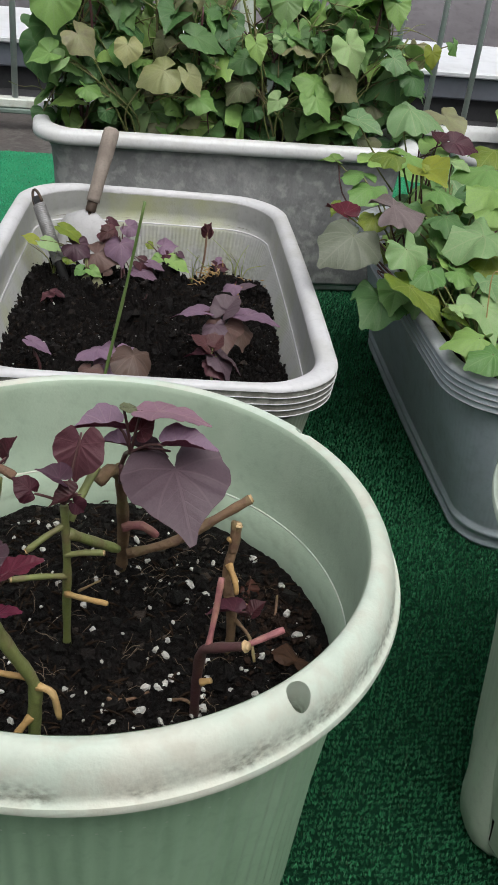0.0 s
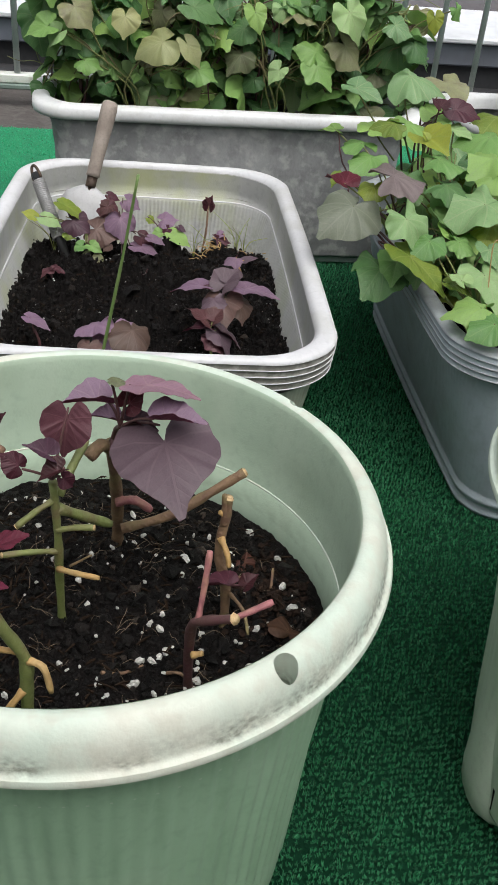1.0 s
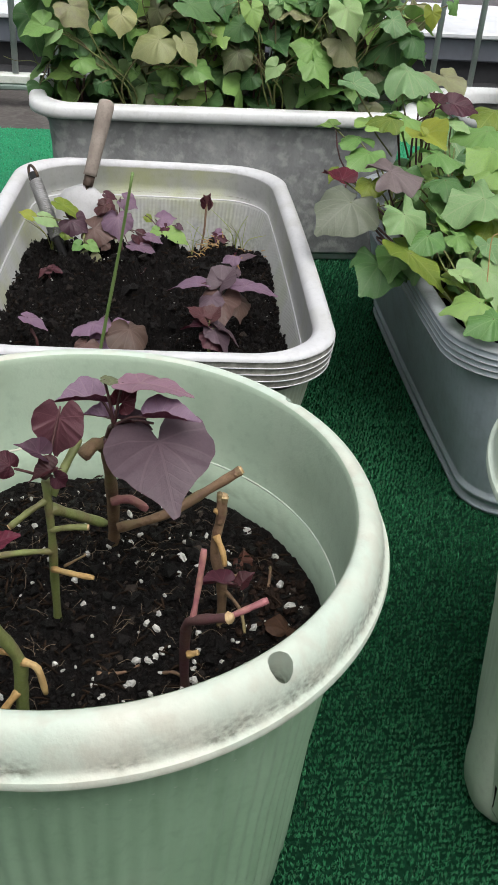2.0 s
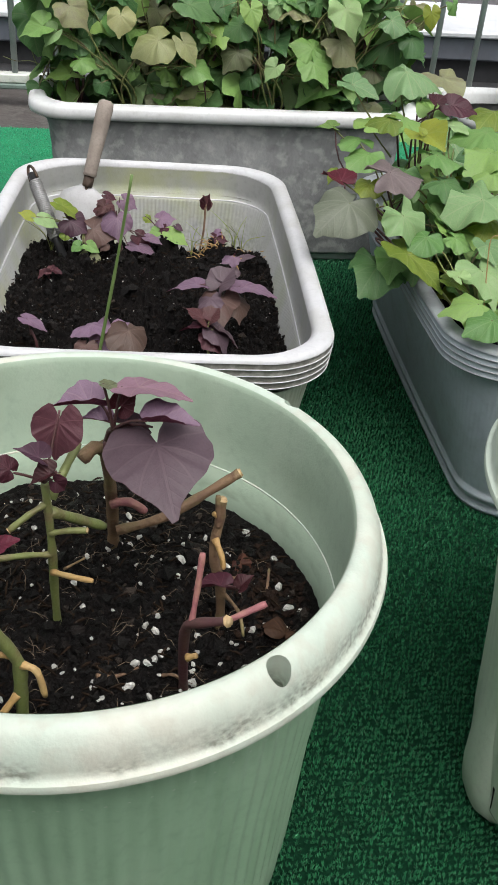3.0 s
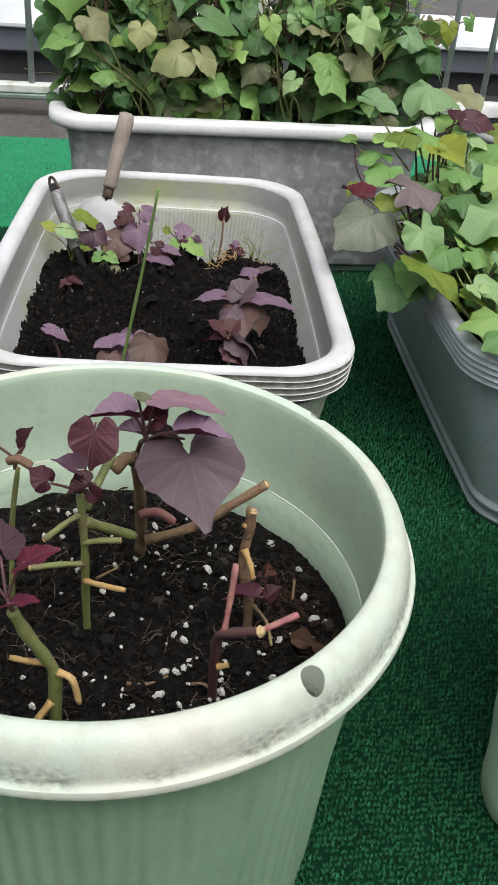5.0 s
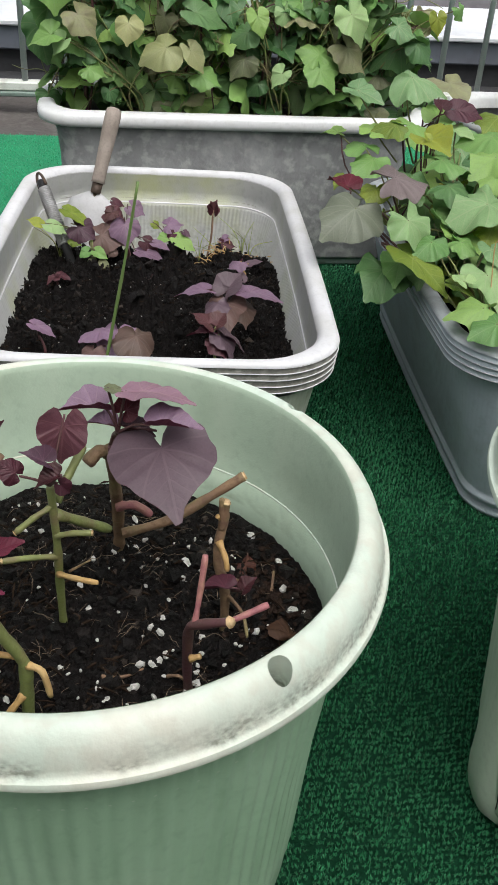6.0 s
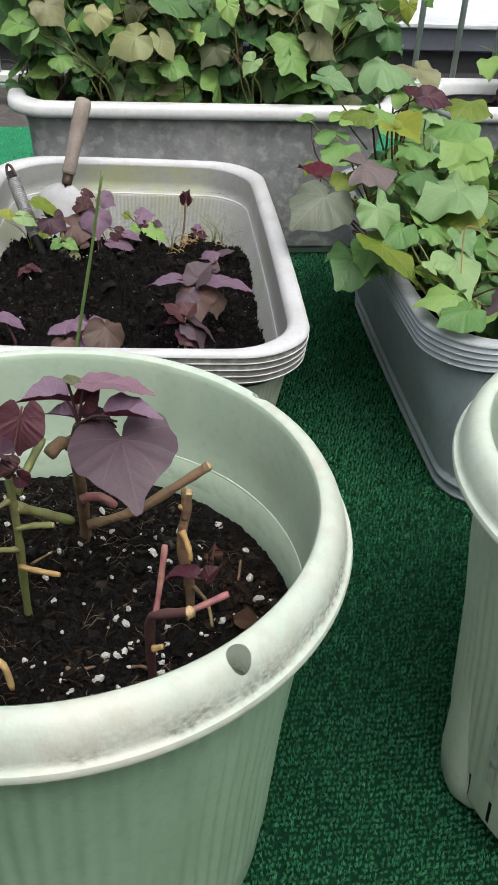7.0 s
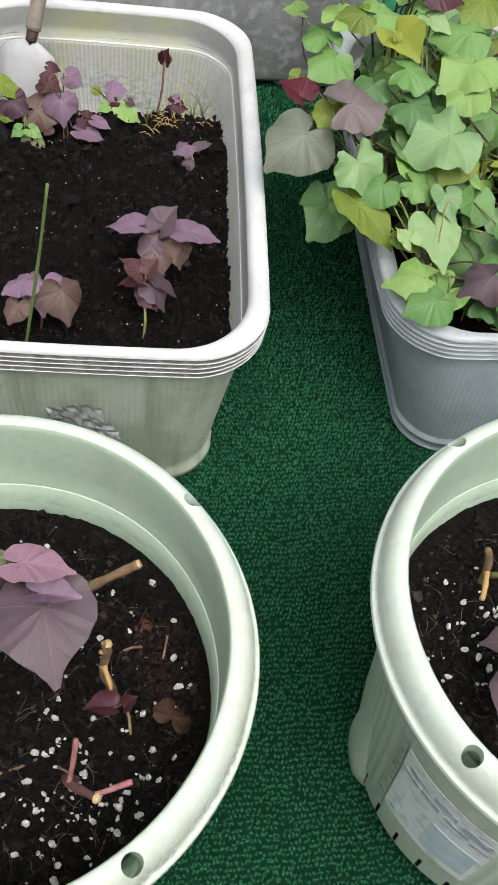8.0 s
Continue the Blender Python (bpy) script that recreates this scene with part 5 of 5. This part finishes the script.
shoot(-0.010, 0.440, "low sweet potato shoot with rounded mauve leaves", (-0.004, 0.456, 0.216), (
    ((-0.017, 0.462, 0.235), (-0.046, 0.450, 0.235), V, 1, 12), ((-0.001, 0.462, 0.236), (-0.002, 0.428, 0.222), V, 3, 4), ((0.018, 0.452, 0.236), (0.030, 0.418, 0.220), B, 3, -10), ((-0.028, 0.440, 0.222), (-0.040, 0.420, 0.212), B, 1, 0)))
shoot(-0.088, 0.500, "single mauve sweet potato leaf on a low stem", (-0.094, 0.504, 0.204), (((-0.098, 0.503, 0.219), (-0.072, 0.498, 0.210), V, 5, 0),))
shoot(-0.040, 0.790, "sweet potato shoot with green, yellow and dark bronze leaves", (-0.040, 0.790, 0.205), (
    ((-0.080, 0.80, 0.241), (-0.030, 0.79, 0.219), Y, 5, 85), ((-0.106, 0.80, 0.214), (-0.132, 0.80, 0.227), Y, 5, 60), ((-0.104, 0.79, 0.222), (-0.068, 0.78, 0.212), P, 5, 60), ((-0.068, 0.79, 0.222), (-0.026, 0.77, 0.208), N, 1, 50),
    ((-0.039, 0.785, 0.210), (0.015, 0.765, 0.205), B, 1, 50), ((-0.070, 0.78, 0.205), (-0.051, 0.77, 0.198), Y, 1, 50), ((-0.037, 0.765, 0.194), (-0.015, 0.755, 0.185), G, 2, 60), ((-0.040, 0.765, 0.193), (-0.060, 0.755, 0.184), G, 2, 60),
    ((-0.030, 0.76, 0.184), (-0.036, 0.74, 0.154), LEAF_OLIVE, 1, 40), ((-0.006, 0.77, 0.193), (-0.017, 0.76, 0.184), B, 1, 50)), STEM_GREEN, True)
shoot(0.010, 0.785, "leafy sweet potato shoot, lilac and wine red", (0.010, 0.790, 0.205), (
    ((-0.012, 0.83, 0.241), (0.012, 0.83, 0.233), K, 5, 60), ((-0.021, 0.81, 0.233), (0.014, 0.80, 0.223), W, 1, 50), ((0.012, 0.81, 0.244), (0.041, 0.80, 0.232), V, 1, 50), ((0.007, 0.79, 0.233), (0.012, 0.752, 0.204), V, 3, 50),
    ((0.031, 0.78, 0.203), (0.059, 0.77, 0.186), K, 2, 60), ((0.045, 0.775, 0.202), (0.076, 0.765, 0.197), V, 5, 80), ((0.022, 0.765, 0.193), (0.071, 0.755, 0.188), V, 5, 85), ((0.010, 0.755, 0.171), (0.032, 0.755, 0.168), LEAF_CRIMSON, 5, 70),
    ((0.019, 0.75, 0.165), (0.004, 0.74, 0.154), K, 5, 60), ((-0.005, 0.80, 0.240), (-0.022, 0.79, 0.223), W, 2, 50)), STEM_PURPLE, True)
shoot(0.070, 0.815, "sweet potato shoot with green and lilac leaves", (0.074, 0.826, 0.182), (
    ((0.048, 0.83, 0.209), (0.061, 0.825, 0.200), Y, 1, 60), ((0.063, 0.83, 0.203), (0.098, 0.83, 0.210), V, 1, 60), ((0.077, 0.815, 0.194), (0.117, 0.80, 0.178), G, 5, 65), ((0.072, 0.82, 0.191), (0.050, 0.81, 0.185), G, 2, 60),
    ((0.081, 0.82, 0.197), (0.064, 0.815, 0.185), K, 2, 60), ((0.092, 0.82, 0.199), (0.105, 0.815, 0.193), N, 2, 60)), STEM_PURPLE, True)
shoot(0.134, 0.905, "upright sweet potato shoot with a wine red bud", (0.145, 0.920, 0.186), (
    ((0.147, 0.922, 0.187), (0.149, 0.924, 0.207), K, 4, 0), ((0.147, 0.922, 0.188), (0.142, 0.924, 0.205), W, 10, 80)), STEM_BROWN)
shoot(0.168, 0.845, "small sweet potato shoot with wine red and lilac leaves", (0.168, 0.852, 0.150), (
    ((0.148, 0.86, 0.166), (0.183, 0.855, 0.163), K, 1, 70), ((0.166, 0.865, 0.170), (0.147, 0.865, 0.162), V, 2, 70), ((0.165, 0.84, 0.146), (0.195, 0.835, 0.147), V, 5, 80), ((0.183, 0.845, 0.134), (0.212, 0.845, 0.146), K, 4, 70), ((0.155, 0.85, 0.150), (0.14, 0.85, 0.144), N, 5, 70)), STEM_DRY, True)
shoot(0.176, 0.745, "small sweet potato shoot with a pale cap leaf", (0.176, 0.748, 0.172), (
    ((0.172, 0.752, 0.184), (0.152, 0.742, 0.180), V, 3, 0), ((0.184, 0.752, 0.180), (0.204, 0.758, 0.186), M, 5, 0), ((0.168, 0.740, 0.168), (0.158, 0.724, 0.156), M, 1, 0)), STEM_DRY)
shoot(-0.086, 0.702, "tiny wine red sweet potato shoot", (-0.088, 0.704, 0.180), (((-0.084, 0.700, 0.185), (-0.100, 0.694, 0.180), W, 0, 0), ((-0.082, 0.702, 0.185), (-0.066, 0.698, 0.182), K, 2, 0)))
shoot(0.030, 0.700, "tiny wine red sweet potato shoot", (0.034, 0.706, 0.170), (((0.034, 0.704, 0.176), (0.020, 0.694, 0.172), K, 2, 0), ((0.038, 0.704, 0.178), (0.050, 0.704, 0.184), K, 4, 0)))
grass = thing("grass_stalk", (-0.022, 0.412, 0.178), "single tall green grass stalk", "grass")
stalk(grass, [(-0.024, 0.410, 0.170), (-0.008, 0.404, 0.26), (0.008, 0.397, 0.35), (0.022, 0.390, 0.437)], 0.0021, material("grass_green", (0.13, 0.22, 0.06), (0.17, 0.24, 0.08), 40, 0.6, 0.5), thin=0.7)
rnd = random.Random(9)
for x, y in ((0.185, 0.850), (0.200, 0.880), (0.150, 0.880), (-0.085, 0.800), (0.120, 0.850)):
    z = white_top(x - WX, y - WY)
    tuft = thing("grass_tuft", (x, y, z), "thin yellow green grass blades", "grass", "grass tufts")
    for _ in range(5):
        d = Vector((rnd.uniform(-0.02, 0.02), rnd.uniform(-0.02, 0.02), rnd.uniform(0.035, 0.075)))
        stalk(tuft, [(x, y, z - 0.004), Vector((x, y, z)) + d * 0.5, Vector((x, y, z)) + d + Vector((d.x, d.y, -0.005))], 0.0009, LEAF_YELLOW if rnd.random() < 0.5 else STEM_GREEN, "blade", 4, 0.3)
straw = Shape()
for _ in range(46):
    cx, cy = rnd.gauss(0.155, 0.03), rnd.gauss(0.825, 0.022)
    z = white_top(cx - WX, cy - WY)
    a = rnd.uniform(0, 6.28)
    d = Vector((math.cos(a), math.sin(a), rnd.uniform(-0.1, 0.4))) * rnd.uniform(0.008, 0.018)
    straw.tube([Vector((cx, cy, z + 0.003)) - d * 0.5, Vector((cx, cy, z + 0.006)), Vector((cx, cy, z + 0.004)) + d * 0.5], 0.0007, 4)
alone("dry_straw", straw, STEM_DRY, "dry straw coloured stalks on the soil", "straw", "stuff")


# ---- dense crops: grey planter and the far trough ----
def crop(root, label, seed, count, spread, heights, size, mats, facing, hang, lean_out=0.5, stems=5, group="leafy sweet potato plants", shun=None, vines=6):
    """A bushy sweet potato plant. root: where it stands; spread: half widths of its crown; heights: lowest and highest leaf."""
    rnd = random.Random(seed)
    ob = thing("sweet_potato_bush", root, label, "plant", group)
    root = Vector(root)
    arms = []
    for k in range(stems):
        a = 6.283 * k / stems + rnd.uniform(-0.4, 0.4)
        tip = root + Vector((spread[0] * 0.6 * math.cos(a), spread[1] * 0.6 * math.sin(a), heights[0] + (heights[1] - heights[0]) * rnd.uniform(0.4, 0.95)))
        mid = root + (tip - root) * 0.5 + Vector((rnd.uniform(-.02, .02), rnd.uniform(-.02, .02), 0.01))
        stalk(ob, [root - Vector((0, 0, 0.01)), mid, tip], 0.0026, STEM_GREEN if rnd.random() < 0.7 else STEM_PURPLE)
        arms.append((mid, tip))
    made = 0
    while made < count:
        a, r = rnd.uniform(0, 6.283), rnd.random() ** 0.45
        p = root + Vector((spread[0] * r * math.cos(a), spread[1] * r * math.sin(a), heights[0] + (heights[1] - heights[0]) * rnd.random() ** 0.85 * (1.0 - 0.35 * r ** 3)))
        if shun and shun(p):
            made += 0.2
            continue
        made += 1
        mid, tip = rnd.choice(arms)
        start = mid + (tip - mid) * rnd.random()
        if (start - p).length > 0.16:
            start = p + (start - p).normalized() * 0.12
        stalk(ob, [start, (start + p) / 2 + Vector((rnd.uniform(-.012, .012), rnd.uniform(-.012, .012), 0.012)), p], 0.0013, STEM_GREEN if rnd.random() < 0.75 else STEM_PURPLE, "leafstalk", 5, 0.8)
        yaw = facing + rnd.gauss(0, 70) + lean_out * 40 * math.cos(a)
        leaf(ob, p, yaw, rnd.uniform(*hang), size * rnd.uniform(0.62, 1.18), rnd.choice(mats), rnd.randrange(5), rnd.gauss(0, 18))
    for _ in range(vines):
        p = root + Vector((rnd.uniform(-1, 1) * spread[0], rnd.uniform(-0.6, 0.4) * spread[1], rnd.uniform(*heights) * 0.9))
        pts, d = [], Vector((rnd.uniform(-1, 1), rnd.uniform(-0.3, 0.3), rnd.uniform(-0.2, 0.9)))
        for _ in range(6):
            pts.append(p.copy())
            d = (d + Vector((rnd.uniform(-.6, .6), rnd.uniform(-.4, .4), rnd.uniform(-.5, .5)))).normalized()
            p = p + d * 0.026
            p.y = max(p.y, root.y - 0.05)
            p.z = max(p.z, root.z + 0.02)
        stalk(ob, pts, 0.0011, STEM_GREEN, "tendril", 5, 0.5)
    return ob


def bush(root, label, leaves, stem=STEM_GREEN, reach=0.07, grown=0.0, tilt=0, group="leafy sweet potato plants"):
    """A sweet potato with the leaves that stand out: base, tip, surface, shape and how far each looks up."""
    ob = thing("sweet_potato_bush", root, label, "plant", group)
    root = Vector(root)
    mid = sum((Vector(q[0]) for q in leaves), Vector()) / len(leaves)
    for k in range(4):
        far = Vector(leaves[k * len(leaves) // 4][0])
        stalk(ob, [root - Vector((0, 0, 0.01)), (root * 0.6 + mid * 0.4) + Vector((0.01 * (k - 2), 0, 0)), (mid + far) / 2 - Vector((0, -0.01, 0.03)), far - Vector((0, -0.004, 0.005))], 0.0020, stem, thin=0.5)
    for base, tip, mat, k, up in leaves:
        b = Vector(base)
        start = b + ((mid * 0.5 + root * 0.5) - b).normalized() * reach
        stalk(ob, [start, (start + b) / 2 + Vector((0, 0.006, 0.004)), b + (Vector(tip) - b) * 0.2], 0.0014, STEM_PURPLE if mat in (U, R, LEAF_DUSK) else STEM_GREEN, "leafstalk", 5)
        more = (Vector(tip) - b) * grown
        leaf_on(ob, b - more, Vector(tip) + more, mat, k, up + tilt)
    return ob


for k, x in enumerate((-0.055, 0.050, 0.150, 0.250, 0.350, 0.450)):
    crop((x, TY + (0.012 if k % 2 else 0.0), 0.235), "dense green sweet potato with twining stems in the far trough", 40 + k, 72, (0.080, 0.080), (0.030, 0.300), 0.054, (D, G, D, D, G, D, G, O), 0, (0, 70), stems=6, vines=12,
         shun=lambda p: (p.z < 0.31 and p.y < TY - 0.050) or (p.z < 0.48 and p.y < TY - 0.040) or (p.z > 0.40 and 0.185 < p.x < 0.250) or (p.z > 0.42 and p.x > 0.47))
bush((0.04, TY - 0.02, 0.235), "olive and green broad-leaved sweet potato in the far trough", (
    ((-0.07, 1.13, 0.434), (-0.025, 1.11, 0.397), O, 1, 55), ((0.019, 1.12, 0.427), (0.014, 1.09, 0.39), LEAF_SAND, 1, 55), ((0.091, 1.115, 0.389), (0.025, 1.105, 0.365), LEAF_SAND, 1, 55), ((0.111, 1.12, 0.389), (0.144, 1.10, 0.348), LEAF_SAND, 5, 55),
    ((0.124, 1.13, 0.343), (0.173, 1.11, 0.333), G, 1, 55), ((-0.056, 1.13, 0.347), (-0.013, 1.12, 0.339), G, 1, 55), ((-0.017, 1.14, 0.313), (-0.003, 1.13, 0.286), D, 1, 55), ((-0.093, 1.13, 0.398), (-0.146, 1.13, 0.379), G, 2, 55),
    ((-0.079, 1.12, 0.393), (-0.108, 1.12, 0.364), P, 4, 55), ((0.11, 1.13, 0.44), (0.185, 1.13, 0.419), D, 5, 55), ((-0.041, 1.15, 0.375), (-0.085, 1.14, 0.353), D, 1, 55)))
bush((0.29, TY - 0.02, 0.235), "broad-leaved sweet potato with pale lobed leaves in the far trough", (
    ((0.221, 1.13, 0.442), (0.234, 1.11, 0.403), G, 2, 55), ((0.219, 1.14, 0.411), (0.175, 1.13, 0.389), D, 1, 55), ((0.214, 1.14, 0.373), (0.181, 1.12, 0.339), O, 3, 55), ((0.275, 1.12, 0.355), (0.25, 1.11, 0.326), P, 2, 55),
    ((0.323, 1.115, 0.369), (0.358, 1.085, 0.329), G, 7, 55), ((0.341, 1.125, 0.374), (0.289, 1.125, 0.392), G, 1, 55), ((0.364, 1.13, 0.40), (0.423, 1.12, 0.354), O, 1, 55), ((0.366, 1.12, 0.456), (0.405, 1.10, 0.401), P, 0, 55),
    ((0.146, 1.14, 0.398), (0.171, 1.14, 0.376), G, 1, 55), ((0.081, 1.15, 0.43), (0.06, 1.15, 0.392), O, 1, 55), ((0.266, 1.14, 0.447), (0.282, 1.13, 0.411), P, 1, 55)))
bush((0.44, TY - 0.02, 0.235), "deep green sweet potato at the end of the far trough", (
    ((0.445, 1.13, 0.43), (0.497, 1.12, 0.417), P, 1, 55), ((0.487, 1.14, 0.405), (0.531, 1.12, 0.371), D, 1, 55), ((0.485, 1.16, 0.402), (0.419, 1.15, 0.358), D, 3, 55), ((0.525, 1.15, 0.445), (0.531, 1.14, 0.409), Y, 2, 55),
    ((0.561, 1.16, 0.455), (0.582, 1.16, 0.429), G, 1, 55), ((0.328, 1.15, 0.448), (0.354, 1.15, 0.42), D, 1, 55), ((0.347, 1.16, 0.331), (0.347, 1.16, 0.298), D, 1, 55), ((0.473, 1.17, 0.357), (0.455, 1.17, 0.334), D, 1, 55),
    ((0.241, 1.16, 0.327), (0.212, 1.15, 0.301), D, 1, 55), ((0.118, 1.16, 0.285), (0.09, 1.16, 0.269), D, 1, 55), ((0.042, 1.15, 0.333), (0.03, 1.14, 0.306), G, 5, 55)))
for k, (x, y) in enumerate(((0.56, 0.60), (0.56, 0.78), (0.70, 0.60), (0.70, 0.82), (0.56, 0.90), (0.50, 0.50))):
    crop((x, y, 0.175), "bright green sweet potato filling the grey planter", 60 + k, 25, (0.120, 0.120), (0.030, 0.128), 0.062, (G, G, G, P, Y, G, D), 0, (5, 50), stems=6, shun=lambda p: p.x < 0.425 or p.y < 0.43, vines=0)
for k, (x, y) in enumerate(((0.44, 0.76), (0.43, 0.62))):
    crop((x, y, 0.175), "low green sweet potato under the taller ones", 70 + k, 18, (0.085, 0.085), (0.055, 0.145), 0.052, (G, D, G, Y, P), 0, (0, 45), stems=4, shun=lambda p: p.x < 0.36, vines=0)
for k, x in enumerate((0.78, 0.98, 1.12)):
    crop((x, TY, 0.225), "sparse sweet potato with wine red leaves in the second trough", 80 + k, 9, (0.08, 0.07), (0.05, 0.22), 0.055, (G, R, U, G), 0, (5, 60), stems=4)

# the leaves that stand out of the grey planter's crop, plant by plant
bush((0.45, 0.62, 0.175), "trailing sweet potato with grey green, mauve and wine red leaves", (
    ((0.304, 0.612, 0.330), (0.243, 0.566, 0.312), LEAF_GREY, 1, 60), ((0.326, 0.607, 0.364), (0.394, 0.625, 0.364), LEAF_DUSK, 1, 66), ((0.298, 0.659, 0.330), (0.271, 0.695, 0.338), LEAF_CRIMSON, 4, 80), ((0.340, 0.556, 0.342), (0.366, 0.520, 0.304), P, 11, 76),
    ((0.335, 0.567, 0.268), (0.296, 0.516, 0.256), D, 11, 66), ((0.350, 0.570, 0.276), (0.333, 0.521, 0.264), G, 2, 66), ((0.330, 0.731, 0.360), (0.309, 0.774, 0.360), G, 1, 74), ((0.343, 0.716, 0.352), (0.300, 0.683, 0.348), G, 1, 74),
    ((0.305, 0.782, 0.362), (0.275, 0.788, 0.362), G, 2, 74), ((0.325, 0.634, 0.345), (0.306, 0.603, 0.335), Y, 1, 74), ((0.300, 0.714, 0.325), (0.283, 0.699, 0.315), Y, 2, 74)), STEM_PURPLE, grown=0.04, tilt=10)
bush((0.46, 0.50, 0.175), "sweet potato with yellow and fresh green leaves over the rim", (
    ((0.340, 0.530, 0.303), (0.394, 0.478, 0.280), Y, 5, 84), ((0.402, 0.468, 0.292), (0.388, 0.492, 0.296), P, 2, 74), ((0.421, 0.427, 0.282), (0.370, 0.426, 0.282), G, 3, 66), ((0.428, 0.402, 0.277), (0.384, 0.388, 0.273), G, 1, 66),
    ((0.409, 0.550, 0.310), (0.443, 0.533, 0.302), G, 1, 70), ((0.380, 0.541, 0.315), (0.348, 0.518, 0.303), G, 1, 66), ((0.434, 0.507, 0.292), (0.445, 0.451, 0.278), P, 0, 74), ((0.389, 0.484, 0.284), (0.422, 0.477, 0.276), Y, 5, 74),
    ((0.448, 0.536, 0.308), (0.453, 0.500, 0.300), P, 2, 74), ((0.474, 0.595, 0.318), (0.447, 0.552, 0.308), Y, 1, 74), ((0.496, 0.432, 0.285), (0.452, 0.420, 0.272), U, 3, 74)), grown=0.08, tilt=12)
bush((0.48, 0.68, 0.175), "fresh green sweet potato with broad wavy leaves", (
    ((0.470, 0.596, 0.340), (0.399, 0.582, 0.334), P, 11, 72), ((0.410, 0.643, 0.345), (0.461, 0.616, 0.339), D, 1, 74), ((0.355, 0.624, 0.338), (0.393, 0.637, 0.338), D, 1, 74), ((0.406, 0.674, 0.366), (0.459, 0.669, 0.362), G, 1, 74),
    ((0.509, 0.730, 0.378), (0.449, 0.733, 0.378), G, 1, 70), ((0.449, 0.755, 0.380), (0.473, 0.730, 0.380), P, 2, 74), ((0.407, 0.731, 0.376), (0.428, 0.681, 0.376), Y, 4, 40), ((0.503, 0.694, 0.366), (0.450, 0.660, 0.362), G, 11, 74),
    ((0.497, 0.658, 0.355), (0.458, 0.633, 0.345), G, 1, 74), ((0.530, 0.789, 0.390), (0.490, 0.742, 0.390), Y, 1, 74), ((0.381, 0.677, 0.345), (0.358, 0.643, 0.335), D, 1, 74)), grown=0.08, tilt=12)
bush((0.46, 0.80, 0.175), "tall sweet potato with pale green and wine red top leaves", (
    ((0.377, 0.746, 0.385), (0.334, 0.747, 0.385), Y, 1, 66), ((0.378, 0.746, 0.385), (0.427, 0.765, 0.385), G, 1, 66), ((0.431, 0.775, 0.385), (0.461, 0.819, 0.397), G, 2, 70), ((0.308, 0.771, 0.425), (0.350, 0.749, 0.417), P, 2, 66),
    ((0.390, 0.822, 0.430), (0.449, 0.796, 0.426), P, 3, 66), ((0.456, 0.846, 0.420), (0.481, 0.788, 0.410), O, 0, 74), ((0.433, 0.755, 0.405), (0.426, 0.778, 0.417), R, 4, 80), ((0.449, 0.771, 0.402), (0.496, 0.760, 0.398), R, 5, 40),
    ((0.334, 0.745, 0.375), (0.378, 0.784, 0.379), G, 5, 74), ((0.404, 0.706, 0.380), (0.399, 0.715, 0.390), Y, 4, 74)), STEM_PURPLE, grown=0.05, tilt=10)
bent = thing("dry_tendril", (0.440, 0.470, 0.24), "thin bent straw coloured stalk", "plant")
stalk(bent, [(0.440, 0.470, 0.24), (0.436, 0.484, 0.300), (0.434, 0.487, 0.335), (0.446, 0.488, 0.338)], 0.0009, STEM_DRY, "stem", 5)
rnd = random.Random(77)
straw = Shape()
for _ in range(60):
    cx, cy = rnd.uniform(0.45, 0.60), rnd.uniform(0.43, 0.50)
    a = rnd.uniform(0, 6.28)
    d = Vector((math.cos(a), math.sin(a), rnd.uniform(-0.1, 0.5))) * rnd.uniform(0.010, 0.028)
    z = grey_top(cx - GX, cy - GY) + 0.006
    straw.tube([Vector((cx, cy, z)) - d * 0.5, Vector((cx, cy, z + 0.003)), Vector((cx, cy, z)) + d * 0.5], 0.0011, 4)
alone("dry_straw", straw, STEM_DRY, "dry cut stalks on the grey planter's soil", "straw", "stuff")
vine = thing("vine_shoot", (0.84, 1.19, 0.225), "tall bare wine red vine shoot", "plant")
stalk(vine, [(0.84, 1.19, 0.215), (0.83, 1.17, 0.32), (0.85, 1.15, 0.42), (0.82, 1.14, 0.52), (0.78, 1.14, 0.56)], 0.0032, STEM_PURPLE, thin=0.5)
